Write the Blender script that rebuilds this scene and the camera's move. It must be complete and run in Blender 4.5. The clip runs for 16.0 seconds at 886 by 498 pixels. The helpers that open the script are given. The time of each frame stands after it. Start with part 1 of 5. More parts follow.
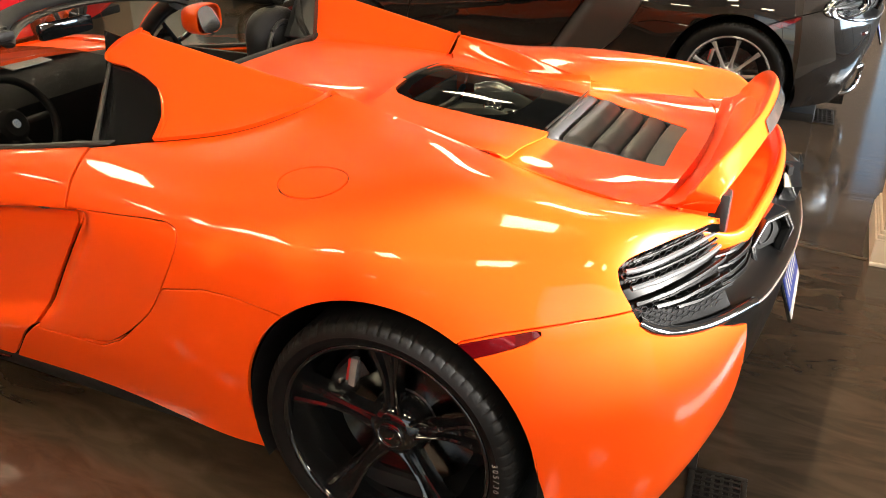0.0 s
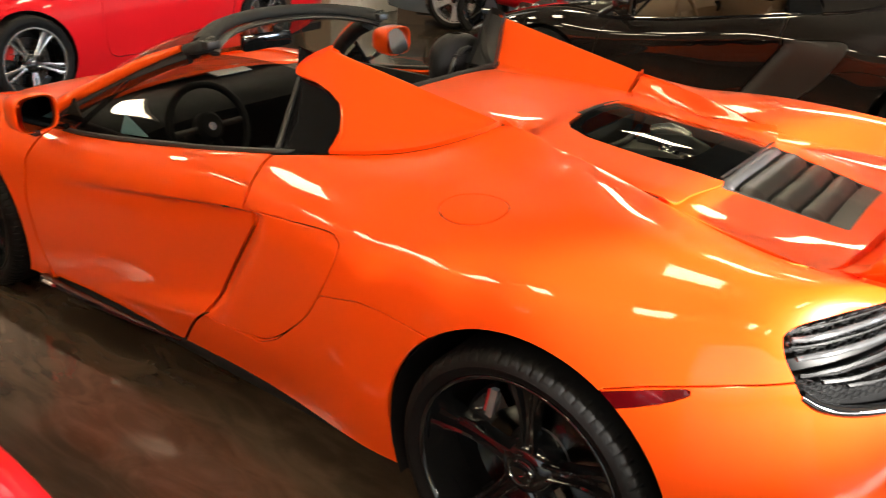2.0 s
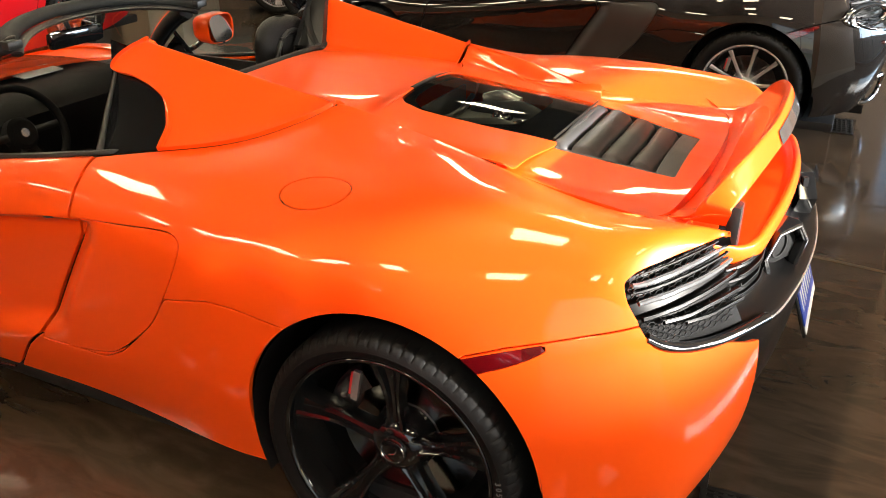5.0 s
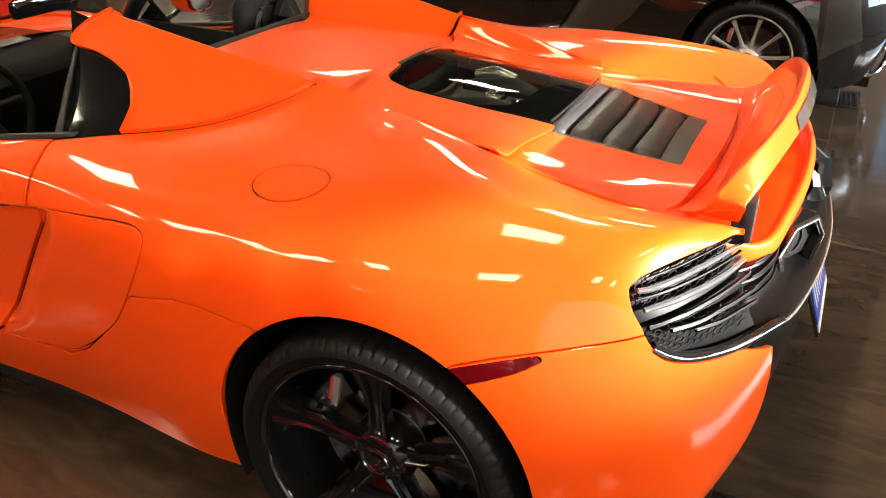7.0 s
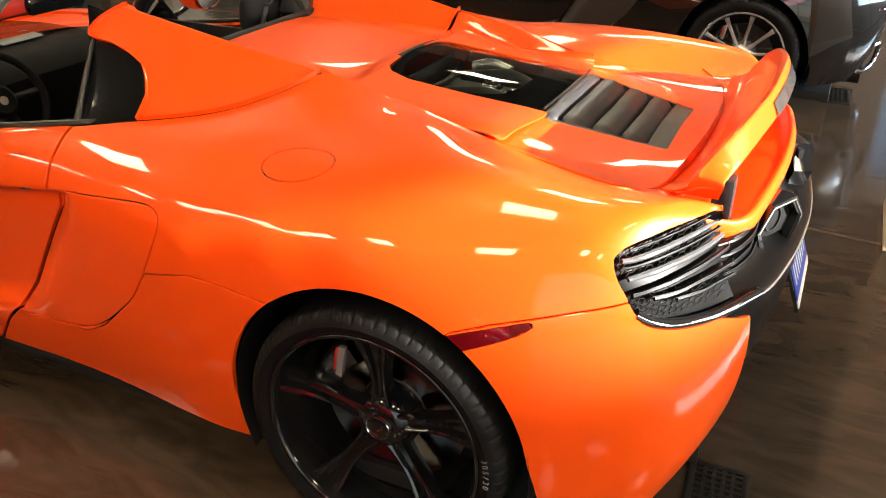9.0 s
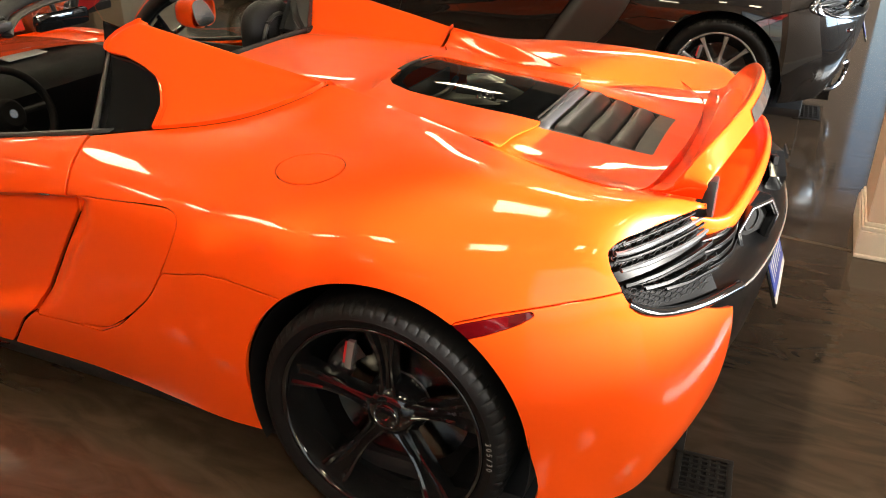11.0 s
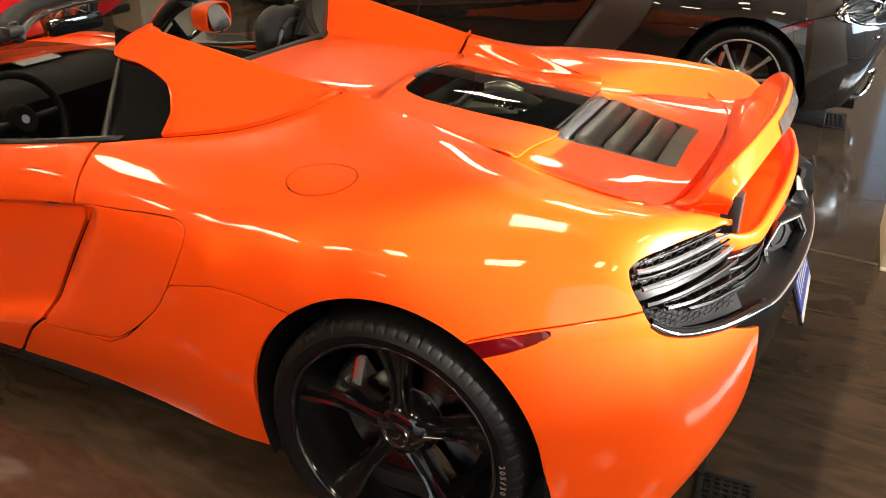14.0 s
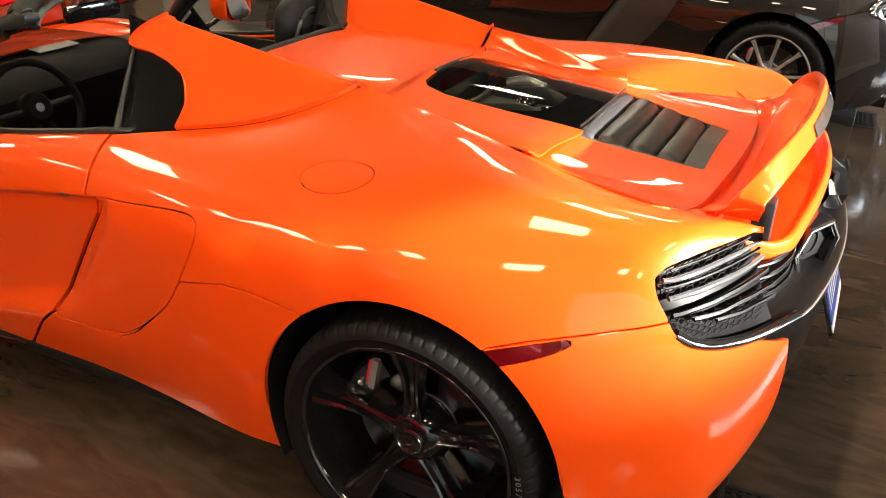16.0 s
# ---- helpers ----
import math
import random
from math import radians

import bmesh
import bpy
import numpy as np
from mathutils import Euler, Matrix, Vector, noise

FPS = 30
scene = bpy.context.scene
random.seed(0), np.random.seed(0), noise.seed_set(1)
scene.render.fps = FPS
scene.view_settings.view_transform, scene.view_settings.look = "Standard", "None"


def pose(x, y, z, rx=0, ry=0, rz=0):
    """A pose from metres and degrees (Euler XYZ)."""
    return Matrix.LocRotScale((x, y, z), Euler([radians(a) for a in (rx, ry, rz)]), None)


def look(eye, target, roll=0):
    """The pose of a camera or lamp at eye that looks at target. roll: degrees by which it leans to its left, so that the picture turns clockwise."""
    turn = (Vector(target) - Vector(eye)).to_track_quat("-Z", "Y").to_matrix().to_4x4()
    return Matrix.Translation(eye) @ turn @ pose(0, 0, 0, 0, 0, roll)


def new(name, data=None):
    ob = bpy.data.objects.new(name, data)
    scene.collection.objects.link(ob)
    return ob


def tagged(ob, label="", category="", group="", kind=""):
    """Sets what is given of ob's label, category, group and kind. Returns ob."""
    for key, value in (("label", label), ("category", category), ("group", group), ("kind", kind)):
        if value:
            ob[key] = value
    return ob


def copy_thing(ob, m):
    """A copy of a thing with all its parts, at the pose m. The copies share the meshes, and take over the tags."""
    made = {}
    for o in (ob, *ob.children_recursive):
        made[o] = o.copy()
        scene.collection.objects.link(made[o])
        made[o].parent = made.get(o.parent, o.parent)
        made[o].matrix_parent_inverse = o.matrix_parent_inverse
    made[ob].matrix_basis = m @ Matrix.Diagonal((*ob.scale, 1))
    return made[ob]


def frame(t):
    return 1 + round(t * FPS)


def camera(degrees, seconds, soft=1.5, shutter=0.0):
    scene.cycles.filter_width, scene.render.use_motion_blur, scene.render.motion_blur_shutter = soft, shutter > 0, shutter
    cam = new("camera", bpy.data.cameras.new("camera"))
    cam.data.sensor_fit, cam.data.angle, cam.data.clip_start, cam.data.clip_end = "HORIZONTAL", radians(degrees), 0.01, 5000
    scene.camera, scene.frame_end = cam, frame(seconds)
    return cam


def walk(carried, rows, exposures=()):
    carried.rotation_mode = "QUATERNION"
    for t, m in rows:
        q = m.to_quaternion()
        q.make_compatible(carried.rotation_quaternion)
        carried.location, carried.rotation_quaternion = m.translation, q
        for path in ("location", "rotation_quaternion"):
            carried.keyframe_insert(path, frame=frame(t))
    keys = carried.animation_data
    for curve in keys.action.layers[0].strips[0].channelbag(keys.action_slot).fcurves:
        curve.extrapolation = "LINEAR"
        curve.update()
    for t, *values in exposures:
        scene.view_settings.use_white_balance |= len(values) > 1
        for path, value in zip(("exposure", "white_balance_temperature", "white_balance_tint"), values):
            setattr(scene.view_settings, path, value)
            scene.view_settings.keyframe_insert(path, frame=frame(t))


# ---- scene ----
# ---- camera and walk ----
cam = camera(55.8, 16.0, soft=0.9, shutter=0.5)
PATH = [
    (0, (0.807, -2.374, 1.684), (0.065, -0.739, 0.805), 0.4),
    (0.5, (0.817, -2.355, 1.686), (0.056, -0.731, 0.801), 0.5),
    (1, (0.826, -2.345, 1.686), (0.02, -0.738, 0.809), 1.0),
    (1.5, (0.823, -2.34, 1.689), (-0.114, -0.789, 0.841), 1.5),
    (2, (0.813, -2.345, 1.686), (-0.276, -0.885, 0.86), 1.8),
    (2.5, (0.803, -2.356, 1.689), (-0.371, -0.962, 0.867), 1.6),
    (3, (0.796, -2.353, 1.685), (-0.392, -0.971, 0.862), 1.0),
    (3.5, (0.804, -2.351, 1.682), (-0.253, -0.868, 0.856), 0.6),
    (4, (0.806, -2.35, 1.682), (-0.073, -0.764, 0.84), 0.5),
    (4.5, (0.814, -2.346, 1.678), (0.009, -0.726, 0.825), 0.2),
    (5, (0.82, -2.326, 1.675), (0.036, -0.7, 0.814), 0.1),
    (7.3, (0.753, -2.157, 1.661), (0.003, -0.556, 0.726), 0.6),
    (7.5, (0.758, -2.166, 1.662), (0.012, -0.56, 0.731), 0.6),
    (8, (0.782, -2.194, 1.662), (0.034, -0.59, 0.73), 0.5),
    (8.5, (0.815, -2.228, 1.663), (0.055, -0.63, 0.731), 0.3),
    (11, (0.82, -2.433, 1.675), (0.101, -0.788, 0.793), 0.8),
    (11.5, (0.815, -2.429, 1.675), (0.102, -0.776, 0.806), 0.8),
    (12, (0.812, -2.437, 1.679), (0.087, -0.782, 0.821), 0.9),
    (12.5, (0.805, -2.433, 1.676), (0.067, -0.783, 0.821), 0.8),
    (13, (0.797, -2.423, 1.674), (0.052, -0.778, 0.814), 0.7),
    (13.5, (0.797, -2.401, 1.672), (0.048, -0.761, 0.806), 0.7),
    (14, (0.797, -2.368, 1.669), (0.04, -0.736, 0.795), 0.8),
    (14.5, (0.791, -2.333, 1.666), (0.026, -0.709, 0.783), 0.9),
    (15, (0.782, -2.31, 1.668), (0.004, -0.695, 0.781), 1.1),
    (15.5, (0.771, -2.304, 1.666), (-0.017, -0.696, 0.776), 1.3),
    (16, (0.766, -2.304, 1.665), (-0.024, -0.7, 0.769), 1.3),
]
walk(cam, [(t, look(eye, target, roll)) for t, eye, target, roll in PATH], [(0, 2.85), (1, 2.78), (2, 2.55), (3, 2.6), (3.5, 2.7), (4, 2.66), (7.5, 2.6), (12, 2.64), (16, 2.6)])


# ---- world, sun, large lights ----
world = bpy.data.worlds.new("World")
scene.world = world
world.use_nodes = True
wn = world.node_tree.nodes
sky = wn.new("ShaderNodeTexSky")
sky.sky_type, sky.sun_disc = "NISHITA", False
sky.sun_elevation, sky.sun_rotation = radians(15.4), radians(88)
wn["Background"].inputs[1].default_value = 0.05
world.node_tree.links.new(sky.outputs[0], wn["Background"].inputs[0])
sun = new("sun", bpy.data.lights.new("sun", "SUN"))
sun.data.energy, sun.data.angle, sun.data.color = 5.0, radians(0.5), (1, .95, .87)
sun.matrix_world = look((9.66, .36, 2.68), (0, 0, 0))
EAST_W, SKY_W, SOUTH_W = 190, 140, 9


# ---- materials ----
def material(name, base, rough=0.5, metal=0.0, coat=0.0, vary=0.0, scale=8.0, bump=0.0, bump_scale=60.0, **more):
    """A surface with two scales of variation in tone, roughness and relief."""
    m = bpy.data.materials.new(name)
    m.use_nodes = True
    n, l = m.node_tree.nodes, m.node_tree.links
    p = n["Principled BSDF"]
    p.inputs["Base Color"].default_value = (*base, 1)
    p.inputs["Roughness"].default_value, p.inputs["Metallic"].default_value = rough, metal
    p.inputs["Coat Weight"].default_value, p.inputs["Coat Roughness"].default_value = coat, 0.03
    for key, value in more.items():
        p.inputs[key].default_value = value
    if vary or bump:
        co = n.new("ShaderNodeTexCoord")
    if vary:
        big, fine = n.new("ShaderNodeTexNoise"), n.new("ShaderNodeTexNoise")
        big.inputs["Scale"].default_value, fine.inputs["Scale"].default_value = scale, scale * 14
        for t in (big, fine):
            t.inputs["Detail"].default_value = 5
            l.new(co.outputs["Object"], t.inputs["Vector"])
        add = n.new("ShaderNodeMath")
        add.operation = "MULTIPLY_ADD"
        add.inputs[1].default_value = 0.4
        l.new(fine.outputs[0], add.inputs[0])
        l.new(big.outputs[0], add.inputs[2])
        ramp = n.new("ShaderNodeMapRange")
        ramp.inputs[1].default_value, ramp.inputs[2].default_value = 0.45, 0.95
        ramp.inputs[3].default_value, ramp.inputs[4].default_value = 1 - vary, 1 + vary
        l.new(add.outputs[0], ramp.inputs[0])
        mix = n.new("ShaderNodeVectorMath")
        mix.operation = "SCALE"
        mix.inputs[0].default_value = base
        l.new(ramp.outputs[0], mix.inputs["Scale"])
        l.new(mix.outputs[0], p.inputs["Base Color"])
        rr = n.new("ShaderNodeMath")
        rr.operation = "MULTIPLY"
        rr.inputs[0].default_value = rough
        l.new(ramp.outputs[0], rr.inputs[1])
        l.new(rr.outputs[0], p.inputs["Roughness"])
    if bump:
        b, t = n.new("ShaderNodeBump"), n.new("ShaderNodeTexNoise")
        t.inputs["Scale"].default_value, t.inputs["Detail"].default_value = bump_scale, 4
        b.inputs["Strength"].default_value, b.inputs["Distance"].default_value = bump, 0.002
        l.new(co.outputs["Object"], t.inputs["Vector"])
        l.new(t.outputs[0], b.inputs["Height"])
        l.new(b.outputs[0], p.inputs["Normal"])
    return m


def glow(name, colour, strength):
    m = bpy.data.materials.new(name)
    m.use_nodes = True
    p = m.node_tree.nodes["Principled BSDF"]
    p.inputs["Base Color"].default_value = (*colour, 1)
    p.inputs["Emission Color"].default_value, p.inputs["Emission Strength"].default_value = (*colour, 1), strength
    return m


def paint(name, base, flake=0.12, rough=0.38, gloss=0.85):
    """Car paint: pigment with a fine flake under a clear coat."""
    m = material(name, base, rough, 0.0, 1.0)
    n, l = m.node_tree.nodes, m.node_tree.links
    p = n["Principled BSDF"]
    p.inputs["Coat Roughness"].default_value, p.inputs["Coat IOR"].default_value = 0.012, 1.55
    p.inputs["Specular IOR Level"].default_value = 0.12
    p.inputs["Coat Weight"].default_value = gloss
    co, v, r = n.new("ShaderNodeTexCoord"), n.new("ShaderNodeTexVoronoi"), n.new("ShaderNodeMapRange")
    v.inputs["Scale"].default_value = 1400
    l.new(co.outputs["Object"], v.inputs["Vector"])
    r.inputs[3].default_value, r.inputs[4].default_value = 0.0, flake
    l.new(v.outputs["Color"], r.inputs[0])
    l.new(r.outputs[0], p.inputs["Metallic"])
    big, rr = n.new("ShaderNodeTexNoise"), n.new("ShaderNodeMapRange")
    big.inputs["Scale"].default_value, big.inputs["Detail"].default_value = 3, 6
    l.new(co.outputs["Object"], big.inputs["Vector"])
    rr.inputs[3].default_value, rr.inputs[4].default_value = 0.008, 0.03
    l.new(big.outputs[0], rr.inputs[0])
    l.new(rr.outputs[0], p.inputs["Coat Roughness"])
    return m


ORANGE = paint("orange paint", (0.95, 0.091, 0.006), 0.2, gloss=0.6)
RED = paint("red paint", (0.62, 0.006, 0.012))
BLACK_PAINT = paint("black paint", (0.012, 0.0098, 0.0088), 0.0, 0.5)
BLACK_PAINT.node_tree.nodes["Principled BSDF"].inputs["Specular IOR Level"].default_value = 0.02
GREY_PAINT = paint("grey paint", (0.11, 0.13, 0.16), 0.3, 0.3)
GLOSS_BLACK = material("gloss black", (0.0075, 0.0078, 0.0085), 0.07, coat=0.25, vary=0.1, scale=5)
SATIN_BLACK = material("satin black plastic", (0.017, 0.017, 0.018), 0.38, vary=0.15, scale=12, bump=0.15, bump_scale=900)
LOUVRE = material("grey louvre plastic", (0.042, 0.042, 0.045), 0.42, vary=0.12, scale=15, bump=0.2, bump_scale=1100)
BUMPER_BLACK = material("black bumper plastic", (0.005, 0.005, 0.0055), 0.33, vary=0.15, scale=12, bump=0.1, bump_scale=900, **{"Specular IOR Level": 0.3})
PLENUM = material("grey engine plastic", (0.17, 0.17, 0.155), 0.45, vary=0.25, scale=14)
ENGINE_BAY = material("engine bay grey", (0.075, 0.076, 0.07), 0.6, vary=0.3, scale=10)
LAMP_BLACK = material("black lamp housing", (0.0022, 0.0022, 0.0025), 0.4, vary=0.2, **{"Specular IOR Level": 0.1})
SMOKED = material("smoked lens", (0.035, 0.035, 0.038), 0.12, 0.0, coat=0.6, vary=0.3, scale=60)
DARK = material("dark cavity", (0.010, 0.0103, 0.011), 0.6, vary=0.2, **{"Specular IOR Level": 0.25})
RUBBER = material("tyre rubber", (0.0065, 0.0065, 0.0068), 0.58, vary=0.25, scale=9, bump=0.4, bump_scale=300, **{"Specular IOR Level": 0.12})
LEATHER = material("black leather", (0.012, 0.012, 0.0135), 0.45, vary=0.15, scale=10, bump=0.5, bump_scale=420, **{"Specular IOR Level": 0.2})
CLOTH = material("black seal", (0.012, 0.012, 0.012), 0.75, vary=0.15, bump=0.3, bump_scale=500)
CHROME = material("chrome", (0.82, 0.82, 0.84), 0.08, 1.0, vary=0.06)
STEEL = material("brake steel", (0.11, 0.105, 0.10), 0.32, 1.0, vary=0.25, scale=30)
DISC = material("dark brake disc", (0.15, 0.148, 0.145), 0.2, 1.0, vary=0.3, scale=30)
REFLECTOR = material("lamp reflector", (0.62, 0.60, 0.54), 0.18, 0.6, coat=0.6, vary=0.35, scale=22)
SILVER = material("silver wheel paint", (0.55, 0.55, 0.56), 0.25, 0.7, coat=0.5, vary=0.06)
CALIPER = material("dark caliper", (0.018, 0.018, 0.02), 0.25, coat=0.8, vary=0.1)
RED_LENS = material("red lens", (0.07, 0.0015, 0.003), 0.06, coat=1.0, vary=0.12, scale=40)
CLEAR_LENS = material("clear lens", (0.11, 0.113, 0.12), 0.10, 0.2, coat=1.0, vary=0.15, scale=60)
EDGE = material("dull edge metal", (0.03, 0.031, 0.033), 0.55, 0.0, vary=0.15, scale=30, **{"Specular IOR Level": 0.15})
MESH_METAL = material("mesh wire", (0.075, 0.077, 0.082), 0.35, 0.6, vary=0.1)
BLUE = material("blue plate print", (0.012, 0.05, 0.42), 0.35, vary=0.1)
TYRE_PRINT = material("tyre print", (0.16, 0.155, 0.15), 0.6, vary=0.2)
WHITE = material("white print", (0.75, 0.75, 0.74), 0.45, vary=0.05)
RED_PRINT = material("red print", (0.5, 0.01, 0.01), 0.4, vary=0.1)
CARBON = material("carbon grey", (0.022, 0.020, 0.019), 0.42, coat=0.2, vary=0.06, scale=20)
BEIGE = material("beige wall paint", (0.56, 0.42, 0.31), 0.6, vary=0.05, scale=2, bump=0.15, bump_scale=180)
TRIM = material("cream trim paint", (0.70, 0.60, 0.48), 0.4, vary=0.05, bump=0.1, bump_scale=120)
CEILING = material("dark ceiling", (0.032, 0.03, 0.028), 0.8, vary=0.12, scale=1.5)
WALL = material("showroom wall paint", (0.20, 0.14, 0.10), 0.65, vary=0.06, scale=1.5, bump=0.1)
PLASTER = material("white column paint", (0.82, 0.80, 0.76), 0.6, vary=0.04)
IRON = material("cast iron", (0.03, 0.028, 0.026), 0.4, 0.6, vary=0.25, scale=20, bump=0.4, bump_scale=200)
LAMP_PANEL = glow("ceiling lamp", (1.0, 0.85, 0.57), 6.0)
TAN = material("tan leather", (0.33, 0.21, 0.13), 0.5, vary=0.12, bump=0.3, bump_scale=300)


def glass(name, tint, rough=0.0):
    m = bpy.data.materials.new(name)
    m.use_nodes = True
    n, l = m.node_tree.nodes, m.node_tree.links
    p = n["Principled BSDF"]
    out = n["Material Output"]
    clear, shine, mix, fres = n.new("ShaderNodeBsdfTransparent"), n.new("ShaderNodeBsdfGlossy"), n.new("ShaderNodeMixShader"), n.new("ShaderNodeLayerWeight")
    clear.inputs[0].default_value = (*tint, 1)
    shine.inputs["Roughness"].default_value = rough
    curve, gain = n.new("ShaderNodeMath"), n.new("ShaderNodeMath")
    curve.operation, gain.operation = "POWER", "MULTIPLY_ADD"
    curve.inputs[1].default_value, gain.inputs[1].default_value, gain.inputs[2].default_value = 4.5, 0.9, 0.05
    l.new(fres.outputs["Facing"], curve.inputs[0])
    l.new(curve.outputs[0], gain.inputs[0])
    l.new(gain.outputs[0], mix.inputs[0])
    l.new(clear.outputs[0], mix.inputs[1])
    l.new(shine.outputs[0], mix.inputs[2])
    l.new(mix.outputs[0], out.inputs[0])
    n.remove(p)
    return m


GLASS = glass("clear glass", (0.80, 0.83, 0.82))
TINTED = glass("tinted glass", (0.36, 0.36, 0.35))
ENGINE_GLASS = glass("engine cover glass", (0.58, 0.60, 0.57))
# near mirror glass: the dark reflection is put into its base colour
DARK_MIRROR = material("mirror", (0.10, 0.11, 0.13), 0.01, 1.0)


def floor_material():
    """Polished stained concrete: brown blotches, darker veins, uneven gloss."""
    m = material("polished stained concrete", (0.05, 0.03, 0.02), 0.1)
    n, l = m.node_tree.nodes, m.node_tree.links
    p = n["Principled BSDF"]
    co = n.new("ShaderNodeTexCoord")
    a, b, c = (n.new("ShaderNodeTexNoise") for _ in range(3))
    streak = n.new("ShaderNodeMapping")
    streak.inputs["Rotation"].default_value, streak.inputs["Scale"].default_value = (0, 0, radians(20)), (0.8, 2.4, 1)
    l.new(co.outputs["Object"], streak.inputs["Vector"])
    for t, s, d, dist in ((a, 0.7, 8, 1.2), (b, 3.2, 8, 2.0), (c, 38, 4, 0.0)):
        t.inputs["Scale"].default_value, t.inputs["Detail"].default_value, t.inputs["Distortion"].default_value = s, d, dist
        l.new(streak.outputs[0] if t is b else co.outputs["Object"], t.inputs["Vector"])
    r1, r2 = n.new("ShaderNodeValToRGB"), n.new("ShaderNodeValToRGB")
    r1.color_ramp.elements[0].position, r1.color_ramp.elements[1].position = 0.36, 0.66
    r1.color_ramp.elements[0].color, r1.color_ramp.elements[1].color = (0.042, 0.030, 0.021, 1), (0.080, 0.059, 0.043, 1)
    r2.color_ramp.elements[0].position, r2.color_ramp.elements[1].position = 0.40, 0.70
    r2.color_ramp.elements[0].color, r2.color_ramp.elements[1].color = (0.74, 0.72, 0.70, 1), (1.28, 1.19, 1.11, 1)
    l.new(a.outputs[0], r1.inputs[0])
    l.new(b.outputs[0], r2.inputs[0])
    mul = n.new("ShaderNodeVectorMath")
    mul.operation = "MULTIPLY"
    l.new(r1.outputs[0], mul.inputs[0])
    l.new(r2.outputs[0], mul.inputs[1])
    l.new(mul.outputs[0], p.inputs["Base Color"])
    rr = n.new("ShaderNodeMapRange")
    rr.inputs[1].default_value, rr.inputs[2].default_value, rr.inputs[3].default_value, rr.inputs[4].default_value = 0.3, 0.7, 0.05, 0.15
    l.new(b.outputs[0], rr.inputs[0])
    l.new(rr.outputs[0], p.inputs["Roughness"])
    bump = n.new("ShaderNodeBump")
    bump.inputs["Strength"].default_value, bump.inputs["Distance"].default_value = 0.17, 0.004
    l.new(b.outputs[0], bump.inputs["Height"])
    l.new(bump.outputs[0], p.inputs["Normal"])
    p.inputs["Specular IOR Level"].default_value = 0.42
    return m


FLOOR = floor_material()
# ---- shape tools ----
def spline(P, n):
    """Catmull-Rom resampling of an array of control points along its first axis."""
    P = np.asarray(P, float)
    m = len(P)
    t = np.linspace(0, m - 1, n)
    i = np.clip(t.astype(int), 0, m - 2)
    f = (t - i).reshape((-1,) + (1,) * (P.ndim - 1))
    first, last = 2 * P[0] - P[1], 2 * P[-1] - P[-2]
    Q = np.concatenate([[first], P, [last]])
    a, b, c, d = Q[i], Q[i + 1], Q[i + 2], Q[i + 3]
    return 0.5 * (2 * b + (c - a) * f + (2 * a - 5 * b + 4 * c - d) * f ** 2 + (3 * b - a - 3 * c + d) * f ** 3)


def natural(P, n):
    """Natural cubic resampling along the first axis, with even curvature."""
    P = np.asarray(P, float)
    m = len(P)
    A, R = np.eye(m), np.zeros_like(P)
    for k in range(1, m - 1):
        A[k, k - 1:k + 2] = 1, 4, 1
        R[k] = 6 * (P[k - 1] - 2 * P[k] + P[k + 1])
    M = np.linalg.solve(A, R.reshape(m, -1)).reshape(P.shape)
    t = np.linspace(0, m - 1, n)
    i = np.clip(t.astype(int), 0, m - 2)
    f = (t - i).reshape((-1,) + (1,) * (P.ndim - 1))
    g = 1 - f
    return g * P[i] + f * P[i + 1] + ((g ** 3 - g) * M[i] + (f ** 3 - f) * M[i + 1]) / 6


def faired(G, length, axis):
    """Takes waves shorter than a number of samples out of a sheet along one axis."""
    G = np.moveaxis(G, axis, 0)
    n = len(G)
    D = np.diff(np.eye(n), 3, axis=0)
    A = np.eye(n) + (length / (2 * np.pi)) ** 6 * D.T @ D
    return np.moveaxis(np.linalg.solve(A, G.reshape(n, -1)).reshape(G.shape), 0, axis)


def fair_loft(sections, nu, nv):
    """A sheet of even curvature through cross sections."""
    return natural(np.swapaxes(natural(np.swapaxes(np.asarray(sections, float), 0, 1), nv), 0, 1), nu)


def loft(sections, nu, nv):
    """A smooth grid of points through cross sections."""
    return spline(np.swapaxes(spline(np.swapaxes(np.asarray(sections, float), 0, 1), nv), 0, 1), nu)


def sect(x, *sz):
    return [(x, s, z) for s, z in sz]


